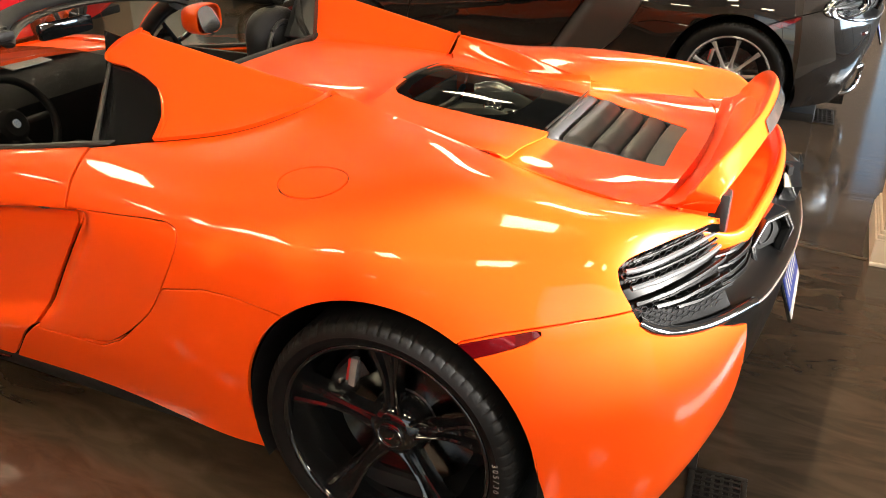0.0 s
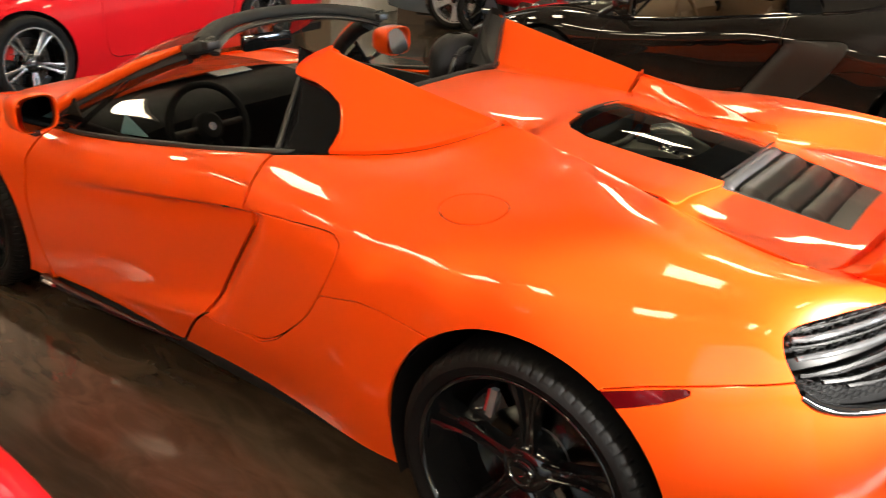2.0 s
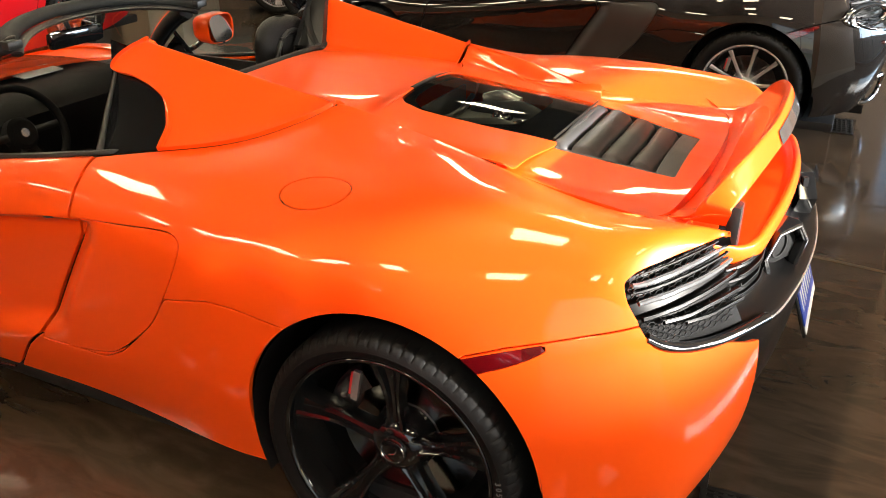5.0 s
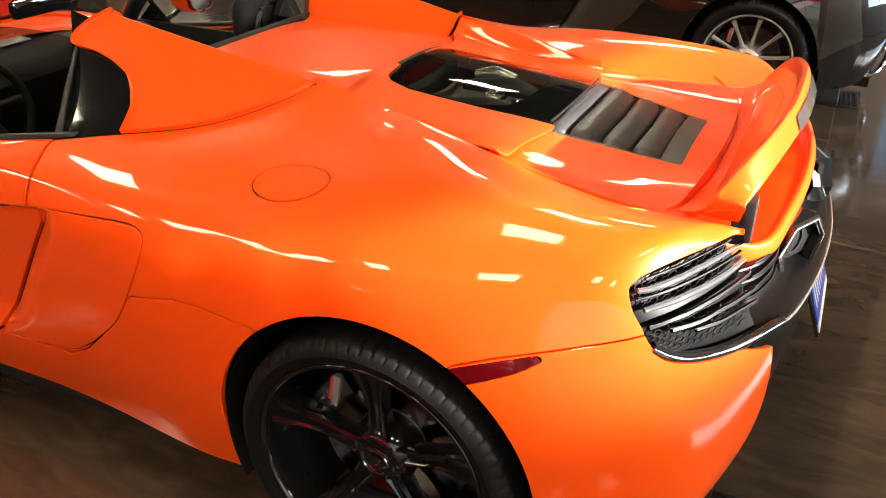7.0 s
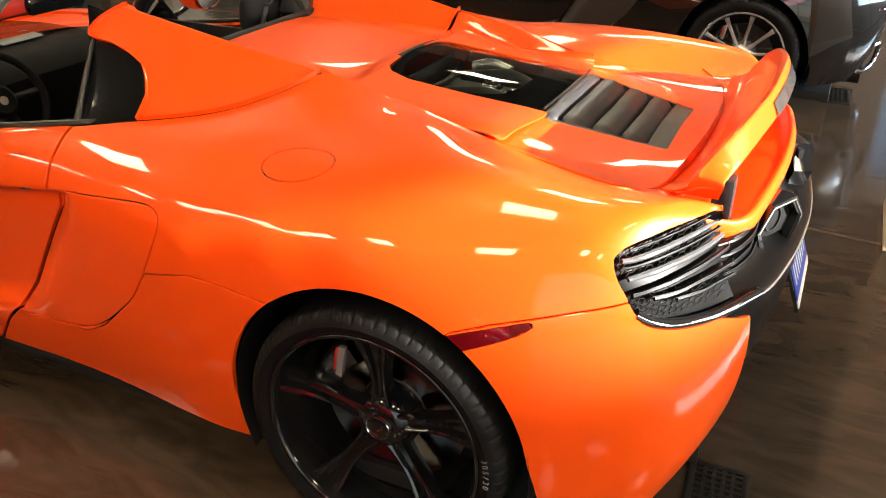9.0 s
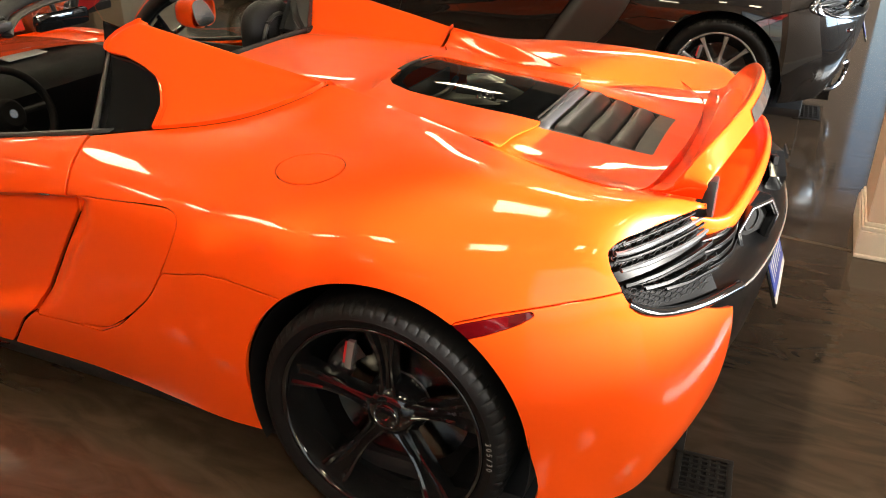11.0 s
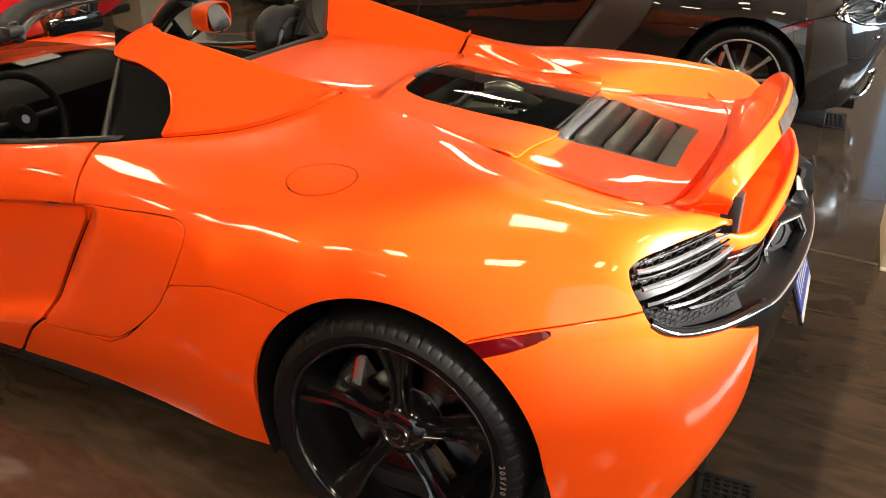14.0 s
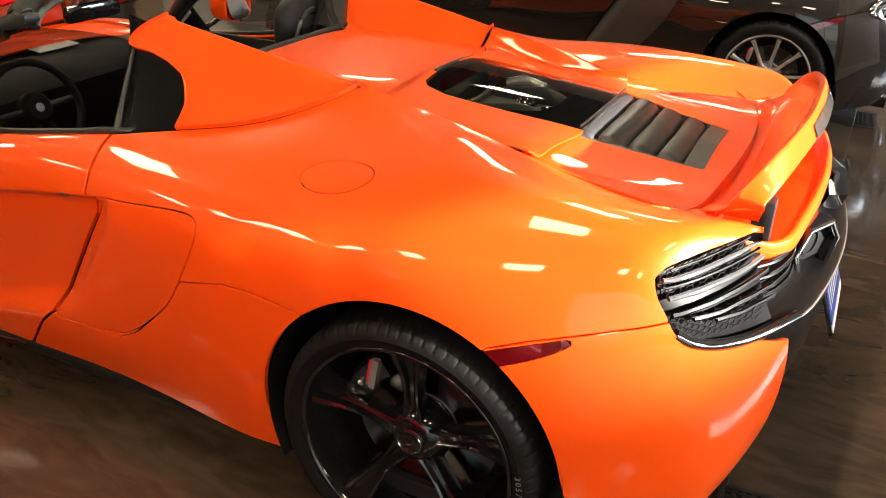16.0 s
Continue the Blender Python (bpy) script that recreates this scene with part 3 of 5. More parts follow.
def deck_piece(cuts, depth=.014, raise_by=None):
    """A piece of the deck, over both halves."""
    half = DECK_GRID
    G = np.concatenate([half[:, :0:-1] * (1, -1, 1), half], 1)
    if raise_by is not None:
        G = G.copy()
        G[..., 2] += raise_by(G)
    bm = grid(G)
    bmesh.ops.reverse_faces(bm, faces=bm.faces[:])
    bm.normal_update()
    if sum(f.normal.z for f in bm.faces) < 0:
        bmesh.ops.reverse_faces(bm, faces=bm.faces[:])
    for f in cuts:
        trim(bm, f)
    return rim_down(bm, depth)


def sym(points):
    """A closed outline in plan from its half with positive y."""
    P = np.array(points, float)
    return np.concatenate([P, P[::-1] * (1, -1)])


ENGINE_PLAN = sym([(-.372, 0), (-.37, .15), (-.366, .26), (-.385, .33), (-.405, .365), (-.30, .395), (-.15, .405), (.02, .43), (.088, .445), (.105, .38), (.125, .30), (.148, .225), (.148, 0)])
GLASS_PLAN = sym([(-.369, 0), (-.367, .10), (-.36, .165), (-.335, .195), (-.27, .212), (0, .212), (.1495, .207), (.1495, 0)])
VENT_PLAN = sym([(.146, 0), (.146, .236), (.47, .186), (.47, 0)])
TONNEAU_PLAN = sym([(-.392, 0), (-.388, .15), (-.378, .22), (-.376, .26), (-.392, .335), (-.43, .40), (-.436, .46), (-.95, .46), (-.95, 0)])
lift = lambda G: .004 + .014 * step(G[..., 0], -.12, .12) * step(np.abs(G[..., 1]), .20, .40)
plan = (0, 1)
part("tonneau_cover", deck_piece([inside(TONNEAU_PLAN, plan), lambda P: .356 - np.abs(P[:, 1])]), ORANGE, car, keep=True)
engine_cover = part("engine_cover", deck_piece([inside(ENGINE_PLAN, plan, GAP), outside(GLASS_PLAN, plan)], .005, lift), ORANGE, car, keep=True)
ENGINE_HOLE = np.where((ENGINE_PLAN[:, :1] > .05) & (np.abs(ENGINE_PLAN[:, 1:]) > .25), ENGINE_PLAN - (.07, 0), ENGINE_PLAN)
part("rear_deck", deck_piece([outside(ENGINE_HOLE, plan, GAP), outside(VENT_PLAN, plan), lambda P: P[:, 0] + .4085, lambda P: .56 - P[:, 0]], .014), ORANGE, car, keep=True)
part("engine_window", deck_piece([inside(GLASS_PLAN, plan, .0015)], .006, lambda G: lift(G) - .002), ENGINE_GLASS, car, "dark tinted engine bay window", keep=True)
# printed border of the engine window
inner = sym([(-.345, 0), (-.34, .09), (-.325, .15), (-.28, .19), (-.10, .20), (.0, .16), (.03, .10), (.035, 0)])
part("window_border", deck_piece([inside(GLASS_PLAN, plan, .003), outside(inner, plan)], .003, lambda G: lift(G) - .008), GLOSS_BLACK, car, "black printed glass border", keep=True)
# black strip laid in for the shade of the gap ahead of the glass
part("window_seal", tube([(-.378 + .16 * max(0, abs(y) - .12) ** 1.2, y, 1.006 - .28 * y * y) for y in np.linspace(-.06, .20, 31)], .009, 8), CLOTH, car, "dark strip for the shaded gap at the window's front edge")
# engine bay below the window
bay = boxed((-.34, -.25, .80), (.14, .25, .82))
part("engine_bay", merged(bay, boxed((-.35, -.26, .60), (-.34, .26, .95)), boxed((.50, -.26, .60), (.51, .26, .86)), boxed((-.35, -.27, .60), (.51, -.26, .87)), boxed((-.35, .26, .60), (.51, .27, .87))), ENGINE_BAY, car)
plenum = thing("engine", "grey engine cover plate and plenums under tinted window", "engine")
part("engine_plate", plate(outline([(-.28, 0), (-.25, .13), (-.16, .18), (-.05, .17), (.03, .12), (.06, 0), (.03, -.12), (-.05, -.17), (-.16, -.18), (-.25, -.13)]), (0, 1), .895, .02, .006), PLENUM, plenum)
for y in (-.10, .10):
    part("intake_plenum", tube([(-.24, y, .92), (-.08, y, .93), (.02, y * .8, .915)], [.02, .032, .02], 14, 16), SATIN_BLACK, plenum)
for x, y in ((-.03, -.02), (-.12, .05)):
    part("engine_badge", revolve([(0, 0), (.022, 0), (.028, -.006), (.034, 0), (.036, .02)], 20), CHROME, plenum).matrix_basis = pose(x, y, .925, -90, 0, 0)
part("strut_brace", tube([(-.29, -.2, .93), (-.25, 0, .93), (-.29, .2, .93)], .010, 8, 14), STEEL, plenum)
part("filler_pipe", tube([(-.22, .15, .94), (-.16, .15, .955), (-.10, .15, .94)], .022, 12, 14), SILVER, plenum)

# louvres behind the engine window
vent = part("vent_panel", deck_piece([inside(VENT_PLAN, plan, .001), lambda P: -inside(sym([(.16, 0), (.152, .222), (.418, .184), (.418, 0)]), plan)(P)], .02, lambda G: -.002 + 0 * G[..., 0]), LOUVRE, car, "matt grey louvred vent panel", keep=True)
deck_z = lambda x, y: float(np.interp(x, (.14, .46, .62), (.970, .905, .885)) - .012 * (abs(y) / .24) ** 2)
for x0, run, w in ((.146, .041, .222), (.190, .079, .214), (.2725, .0725, .203), (.3485, .070, .192)):
    prof = [(0, -.034), (.02, -.008), (.08, .002), (.22, .0085), (.45, .0105), (.70, .006), (.90, -.005), (1.0, -.026)]
    if run < .05:
        prof = [(0, .002), (.2, .0045), (.45, .005), (.70, .001), (.90, -.008), (1.0, -.026)]
    rows = []
    for v in np.linspace(-1, 1, 41):
        y = v * w
        end = max(0, abs(v) - .88) / .12
        rows.append([(x0 + a * run * (1 - .25 * end ** 2) + .008 * end ** 2 - .008 * abs(v), y, deck_z(x0 + a * run, y) + b - .010 - .016 * end ** 3) for a, b in prof])
    part("louvre", grid(spline(np.swapaxes(np.array(rows), 0, 1), 24)), LOUVRE, car)
part("glass_edge", tube([(.149 - .010 * (abs(y) / .21) ** 2, y, deck_z(.148, y) + .003) for y in np.linspace(-.214, .214, 31)], .0032, 8), SATIN_BLACK, car, "thin dark edge of the engine window")
part("vent_floor", boxed((.15, -.23, .80), (.47, .23, .81)), DARK, car)


# ---- tail ----
def span(sections, n=81, m=41):
    """A skin over both sides from half sections listed from the middle outward."""
    S = np.array(sections, float)
    full = np.concatenate([S[:0:-1] * (1, -1, 1), S])
    return loft(full, n, m)


def wing(s, x0, z0, xa, za, xb, zb):
    """One section of the spoiler: foot on the deck, upper edge a, lower edge b of its trailing face."""
    w, h = xa - x0, za - z0
    return [(x0, s, z0), (x0 + w * .35, s, z0 + h * .10), (x0 + w * .65, s, z0 + h * .38), (xa - .022, s, za - .022), (xa - .006, s, za - .002), (xa + .003, s, za - .003), (xa * .5 + xb * .5 + .002, s, za * .5 + zb * .5), (xb, s, zb), (xb - .006, s, zb - .008), (xb - .05, s, zb - .02), (x0 + .03, s, z0 - .004)]


WING = [wing(0, .535, .893, .70, 1.085, .728, 1.035), wing(.19, .533, .886, .694, 1.077, .717, 1.028), wing(.355, .528, .888, .667, 1.055, .692, 1.006), wing(.44, .525, .905, .640, 1.028, .674, .986), wing(.48, .525, .912, .617, .995, .660, .968), wing(.503, .525, .915, .602, .972, .652, .958)]
tip = WING[-1]
WING.append([(x, .509, .922 + (z - .922) * .7) for x, _, z in tip])
WING.append([(x - .004, .506, .920 + (z - .920) * .3) for x, _, z in tip])
WING.append([(x - .008, .500, .912) for x, _, z in tip])
spoiler = part("spoiler", grid(span(WING, 121, 55)), ORANGE, car)
part("brake_light", grid(loft([[(xa + (xb - xa) * f + .006, s, za + (zb - za) * f) for f in (.30, .6, .98)] for s, xa, za, xb, zb in ((-.21, .692, 1.074, .7145, 1.026), (-.10, .698, 1.082, .7245, 1.032), (.10, .698, 1.082, .7245, 1.032), (.21, .692, 1.074, .7145, 1.026))], 21, 7)), SMOKED, spoiler, "smoked clear high brake light strip")
BAR = [(.750, 0, .004), (.745, .16, .001), (.730, .31, -.009), (.712, .43, -.019), (.682, .487, -.019), (.645, .525, -.006), (.605, .56, .004)]


def tail_skin(profile, edge=BAR):
    return span([[(x + dx, s, z + dz) for dx, z in profile] for x, s, dz in edge], 91, 31)


part("tail_recess_panel", grid(tail_skin([(-.004, .878), (-.03, .874), (-.07, .858), (-.12, .838), (-.165, .828), (-.19, .84), (-.20, .92)])), ORANGE, car)
crossbar = part("tail_crossbar", grid(tail_skin([(-.012, .872), (-.006, .884), (.004, .884), (.010, .876), (.013, .858), (.008, .842), (-.002, .836), (-.014, .838), (-.016, .855)])), ORANGE, car)
for k in range(6):
    part("badge_bar", boxed((.806 - k * .0022, .07 + k * .017, .851), (.812 - k * .0022, .082 + k * .017, .869)), CHROME, crossbar)
for s in (-1, 1):
    part("spoiler_bracket", boxed((.628, s * .468 - .026, .84), (.674, s * .468 + .026, .958), .008), SATIN_BLACK, car)
LIP = [(.832, 0, 0), (.822, .2, 0), (.794, .4, 0), (.765, .5, 0), (.715, .585, 0), (.675, .63, 0)]
bumper = part("rear_bumper", grid(tail_skin([(-.092, .85), (-.092, .80), (-.082, .75), (-.06, .722), (-.006, .709), (.004, .700), (.003, .688), (-.004, .655), (-.010, .58), (-.035, .45), (-.11, .30), (-.20, .20)], LIP)), BUMPER_BLACK, car, "satin black rear bumper and diffuser")
for x in (-.45, -.3, -.15, 0, .15, .3, .45):
    part("diffuser_fin", boxed((.45, x - .006, .14), (.70, x + .006, .30), .003), SATIN_BLACK, car)
part("chrome_lip", tube([(x + .004, s, .702) for x, s in [(a, -b) for a, b, _ in LIP[:0:-1]] + [p[:2] for p in LIP]], .0035, 8, 80), SILVER, bumper, "thin bright edge line")


def frame6(cy, cz, w, h, x, thick, depth):
    """A six-cornered exhaust surround."""
    def ring(k, xx):
        return [(xx, cy + a * (w + k), cz + b * (h + k)) for a, b in ((-.5, 1), (.5, 1), (1, .1), (.6, -1), (-.6, -1), (-1, .1))]
    rows = [ring(0, x - depth), ring(0, x), ring(thick * .3, x + .006), ring(thick, x + .004), ring(thick * 1.2, x - .01), ring(thick * 1.2, x - depth)]
    return grid(np.swapaxes(np.array(rows), 0, 1)[[0, 1, 2, 3, 4, 5, 0]])


for s in (-1, 1):
    ex = part("exhaust_surround", frame6(s * .244, .764, .084, .052, .758, .016, .05), GLOSS_BLACK, car, "gloss black six-sided exhaust surround", angle=25)
    ex.matrix_basis = Matrix.Translation((.772, s * .244, 0)) @ Matrix.Rotation(radians(s * 26), 4, "Z") @ Matrix.Translation((-.758, s * -.244, 0))
    part("exhaust_edge", tube([(.762, s * .244 + a * .093, .764 + b * .060) for a, b in ((-.5, 1), (.5, 1), (1, .1), (.6, -1), (-.6, -1), (-1, .1), (-.5, 1))], .0026, 6), SILVER, ex)
    pipe = part("exhaust_pipe", revolve([(.034, -.08), (.034, .0), (.030, .0), (.030, -.08)], 24), SATIN_BLACK, ex)
    pipe.matrix_basis = pose(.741, s * .244, .776, 0, 0, -90)
    part("exhaust_cavity", boxed((.722, s * .244 - .08, .728), (.736, s * .244 + .08, .826)), DARK, ex)

lip_x = lambda y: float(np.interp(y, [p[1] for p in LIP], [p[0] for p in LIP]))
for s in (-1, 1):
    for z0, z1, y0, y1 in ((.822, .836, .56, .36), (.790, .802, .57, .33), (.762, .768, .58, .35), (.738, .742, .585, .30)):
        run = [(lip_x(y) - .082 + .012 * math.sin(math.pi * k / 8), s * y, z0 + (z1 - z0) * k / 8) for k, y in enumerate(np.linspace(y0, y1, 9))]
        fin = part("bumper_fin", tube(run, [.006, .010, .010, .006], 8, 24, .7), LAMP_BLACK, car)
        part("fin_edge", tube([(x + .006, y, z + .007) for x, y, z in run[2:]], .0012, 6, 20), EDGE, fin)

# tail lamps: a dark bed inside the opening, light bars, fins and mesh
BED = SIDE.copy()
gu, gv = np.gradient(BED, axis=0), np.gradient(BED, axis=1)
nrm = np.cross(gu, gv)
nrm /= np.linalg.norm(nrm, axis=-1)[..., None] + 1e-9
if nrm[200, 40, 1] < 0:
    nrm = -nrm
BED_IN = BED - nrm * .035


def bed_curve(z_front, z_back, lo=.50, hi=.70, off=-.018, n=26):
    """A line round the lamp at nearly one height, off the outer skin."""
    sheet = (BED + nrm * off)[270:]
    pts = []
    for k in range(n):
        f = k / (n - 1)
        x, z = lo + (hi - lo) * f, z_front + (z_back - z_front) * f
        d = np.abs(sheet[..., 0] - x) * 1.0 + np.abs(sheet[..., 2] - z)
        i, j = np.unravel_index(d.argmin(), d.shape)
        pts.append(sheet[i, j])
    P = np.array(pts)
    for _ in range(6):
        P[1:-1] = (P[:-2] + 2 * P[1:-1] + P[2:]) / 4
    return P


for s in (-1, 1):
    bm = grid(band(BED_IN, .46, .9))
    trim(bm, inside(LAMP, inset=-.03))
    lamp = part("tail_lamp", flip_y(bm) if s < 0 else bm, LAMP_BLACK, car, "tail lamp of two bright bars in black honeycomb grille")
    m = np.array((1, s, 1))
    for za, zb, lo, hi in ((.868, .885, .513, .66), (.835, .860, .528, .70)):
        part("light_bar", tube(bed_curve(za, zb, lo, hi, -.011) * m, [.0062, .0082, .0078, .0066, .004], 8, 40, .9), CLEAR_LENS, lamp, "clear light bar")
    for za, zb, lo, hi, r in ((.802, .835, .545, .735, .006), (.787, .80, .58, .75, .006), (.775, .772, .62, .765, .005), (.853, .872, .515, .68, .004), (.886, .898, .52, .64, .003)):
        fin = part("lamp_fin", tube(bed_curve(za, zb, lo, hi, -.014) * m, r, 6, 34), LAMP_BLACK, lamp)
        part("fin_edge", tube((bed_curve(za, zb, lo, hi, -.010) + (0, 0, r)) * m, .0011, 6, 34), EDGE, fin)
    part("lamp_ledge", tube(np.array([(.556, .812, .768), (.59, .794, .748), (.631, .752, .732), (.675, .683, .718), (.716, .603, .710), (.764, .50, .708)]) * m, .015, 10, 40, .8), GLOSS_BLACK, lamp)
    part("ledge_edge", tube(np.array([(.562, .822, .772), (.597, .803, .753), (.638, .760, .738), (.683, .691, .725), (.724, .609, .717), (.772, .50, .713)]) * m, .002, 6, 40), SILVER, lamp)
    # honeycomb wires
    wires = []
    a = .0065
    for r in range(21):
        for q in range(44):
            cx, cz = .50 + q * a * 1.5, .74 + (r + .5 * (q % 2)) * a * 1.732
            for t in (0, 1, 2):
                p0 = (cx + a * math.cos(t * math.pi / 3), cz + a * math.sin(t * math.pi / 3))
                p1 = (cx + a * math.cos((t + 1) * math.pi / 3), cz + a * math.sin((t + 1) * math.pi / 3))
                wires.append((p0, p1))
    W = np.array(wires).reshape(-1, 2)
    keep_in = inside(LAMP, inset=-.004)(np.stack([W[:, 0], 0 * W[:, 0], W[:, 1]], 1)).reshape(-1, 2).min(1) > 0
    sheet = (BED - nrm * .023)[270:].reshape(-1, 3)
    bm = bmesh.new()
    for (p0, p1), ok in zip(wires, keep_in):
        if not ok or .795 < p0[1] < .84 or p0[0] > (.70 if p0[1] < .80 else .635):
            continue
        ends3 = []
        for p in (p0, p1):
            d = (sheet[:, 0] - p[0]) ** 2 + (sheet[:, 2] - p[1]) ** 2
            near4 = np.argsort(d)[:4]
            wgt = 1 / (d[near4] + 1e-7)
            y = (sheet[near4, 1] * wgt).sum() / wgt.sum()
            ends3.append(Vector((p[0], y, p[1])))
        d = (ends3[1] - ends3[0]).normalized()
        n1 = d.cross(Vector((.6, .7, .2))).normalized() * .0014
        n2 = d.cross(n1).normalized() * .0014
        ring = [[bm.verts.new(e + n1 * c + n2 * t) for c, t in ((1, 0), (-.5, .87), (-.5, -.87))] for e in ends3]
        for t in range(3):
            bm.faces.new((ring[0][t], ring[0][(t + 1) % 3], ring[1][(t + 1) % 3], ring[1][t]))
    if s < 0:
        flip_y(bm)
    tagged(part("honeycomb_mesh", bm, MESH_METAL, lamp, smooth=False), "dark hexagonal wire mesh", kind="stuff")

# number plate
number_plate = part("number_plate", boxed((-.005, -.158, -.082), (.005, .158, .082), .004), GLOSS_BLACK, car, "blue and white number plate in a black frame")
number_plate.matrix_basis = pose(.830, 0, .562, 0, -20, 0)
part("plate_face", boxed((.0055, -.15, -.05), (.0075, .15, .074)), BLUE, number_plate)
part("plate_strip", boxed((.0055, -.15, -.074), (.0075, .15, -.05)), WHITE, number_plate)
for k in range(7):
    part("plate_bar", boxed((.0076, -.121 + k * .037, -.02), (.0082, -.107 + k * .037, .04)), WHITE, number_plate)


# ---- wheels ----
def tyre_mesh(R, rim, w, grooves=72):
    """A tyre about the y axis, outer face at y = 0, tread towards +y, with cut shoulder blocks."""
    prof = [(rim - .006, .012), (rim + .004, .002), (rim + .012, -.004), (rim + .03, -.012), (R - .035, -.013), (R - .018, -.006), (R - .006, .008), (R - .001, .025), (R, .05), (R, w * .5), (R, w - .05), (R - .006, w - .01), (R - .03, w + .01), (rim, w - .01)]
    prof = spline(prof, 52)
    n = grooves * 6
    a = np.linspace(0, 2 * np.pi, n, endpoint=False)
    G = np.stack([prof[:, :1] * np.cos(a), np.repeat(prof[:, 1:], n, 1), prof[:, :1] * np.sin(a)], -1)
    cut = (np.arange(n) % 6 == 0)
    shoulder = (prof[:, 0] > R - .024) & (prof[:, 1] < .034)
    depth = np.where(shoulder, .0035, 0)[:, None] * cut[None]
    rad = np.hypot(G[..., 0], G[..., 2])
    k = (rad - depth) / rad
    G[..., 0] *= k
    G[..., 2] *= k
    mid = (np.abs(prof[:, 1] - w * .35) < .006) | (np.abs(prof[:, 1] - w * .65) < .006)
    G[mid, :, 0] *= 1 - .008 / R
    G[mid, :, 2] *= 1 - .008 / R
    return grid(G, True)


def wheel(parent, at, R, rim, w, metal, spokes, side, dish=.06, twin=True, disc=DISC, cap_metal=GLOSS_BLACK, calip=CALIPER, badge=SILVER, width=1.0, turn0=0.0, spoke_metal=None, bladed=False):
    """A wheel with its face towards -y for side -1 and +y for side 1."""
    x, y, z = at
    hub = new("wheel")
    hub.parent = parent
    hub.matrix_basis = pose(x, y, z, 0, 0, 0 if side < 0 else 180)
    part("tyre", tyre_mesh(R, rim, w), RUBBER, hub, angle=35)
    lip = spline([(rim + .004, .010), (rim + .003, -.001), (rim - .004, -.002), (rim - .010, .006), (rim - .016, .03), (rim - .03, .10), (rim - .035, .20), (rim - .02, w)], 30)
    part("rim", revolve(lip, 96), metal, hub)
    for k in range(spokes):
        a0 = math.radians(turn0) + 2 * math.pi * k / spokes
        if bladed:
            rows = []
            for f in np.linspace(0, 1, 15):
                r = .038 + (rim - .012 - .038) * f
                w2 = .032 - .013 * math.sin(math.pi * min(1, f * 1.2)) + .014 * f ** 3
                y0 = dish - .012 - (dish - .030) * f ** 2.2
                cut = .010 + .012 * f
                rows.append([(r * math.cos(a0) - w2 * o * math.sin(a0), y0 + d, r * math.sin(a0) + w2 * o * math.cos(a0)) for o, d in ((-.9, .045), (-1, .010), (-.93, .002), (-.72, .0), (-.50, .004), (-.32, cut), (0, cut + .003), (.32, cut), (.50, .004), (.72, .0), (.93, .002), (1, .010), (.9, .045))])
            part("spoke", grid(np.array(rows)), metal, hub, angle=28)
            continue
        pieces = []
        for sgn in ((-1, 1) if twin else (0,)):
            path, rad = [], []
            for f in np.linspace(0, 1, 7):
                r = .045 + (rim - .020 - .045) * f
                a = a0 + sgn * (.16 - .07 * f + .05 * f ** 3) * (1 if twin else 0)
                path.append((r * math.cos(a), dish - (dish - .014) * f ** 1.7, r * math.sin(a)))
            pieces.append(tube(path, [k * width for k in ((.009, .010, .010, .011, .013) if spoke_metal else (.020, .014, .012, .013, .019))], 8, 18, .55, (0, 1, 0)))
        part("spoke", merged(*pieces), spoke_metal or metal, hub)
    if spoke_metal:
        part("rim_edge", revolve([(rim + .003, -.001), (rim + .001, -.005), (rim - .010, -.005), (rim - .013, .004)], 96), spoke_metal, hub)
        for k in range(spokes):
            a = math.radians(turn0) + 2 * math.pi * k / spokes
            run = [((.05 + (rim - .07) * f) * math.cos(a), dish + .010 - (dish - .014) * f ** 1.7, (.05 + (rim - .07) * f) * math.sin(a)) for f in np.linspace(0, 1, 7)]
            part("spoke_web", tube(run, [.016, .020, .024, .027], 8, 12, .35, (0, 1, 0)), metal, hub)
    part("hub_plate", revolve([(.0, dish - .018), (.040, dish - .018), (.060, dish - .012), (.085, dish + .02), (.085, dish + .06)], 40), metal, hub)
    cap = part("centre_cap", revolve([(.0, dish - .026), (.030, dish - .026), (.036, dish - .022), (.037, dish - .010)], 32), cap_metal, hub)
    part("cap_ring", revolve([(.0305, dish - .0265), (.0315, dish - .028), (.0325, dish - .0265)], 32), CHROME, cap)
    part("cap_mark", tube([(-.012, dish - .0268, -.010), (.002, dish - .0268, -.006), (.010, dish - .0268, .003), (.011, dish - .0268, .012)], [.0006, .0018, .0016, .0005], 6, 10), CHROME, cap)
    for k in range(5):
        a = math.radians(turn0 + 36) + 2 * math.pi * k / 5
        part("wheel_nut", revolve([(0, dish - .004), (.009, dish - .004), (.011, dish + .002), (.011, dish + .02)], 6), cap_metal, hub).location = (.057 * math.cos(a), 0, .057 * math.sin(a))
    part("brake_disc", revolve([(.06, dish + .085), (.085, dish + .085), (.09, dish + .062), (rim * .70, dish + .062), (rim * .70, dish + .09), (.08, dish + .09)], 64), disc, hub)
    part("hub_bell", revolve([(.0, dish + .05), (.07, dish + .05), (.09, dish + .065)], 32), SATIN_BLACK, hub)
    rows = []
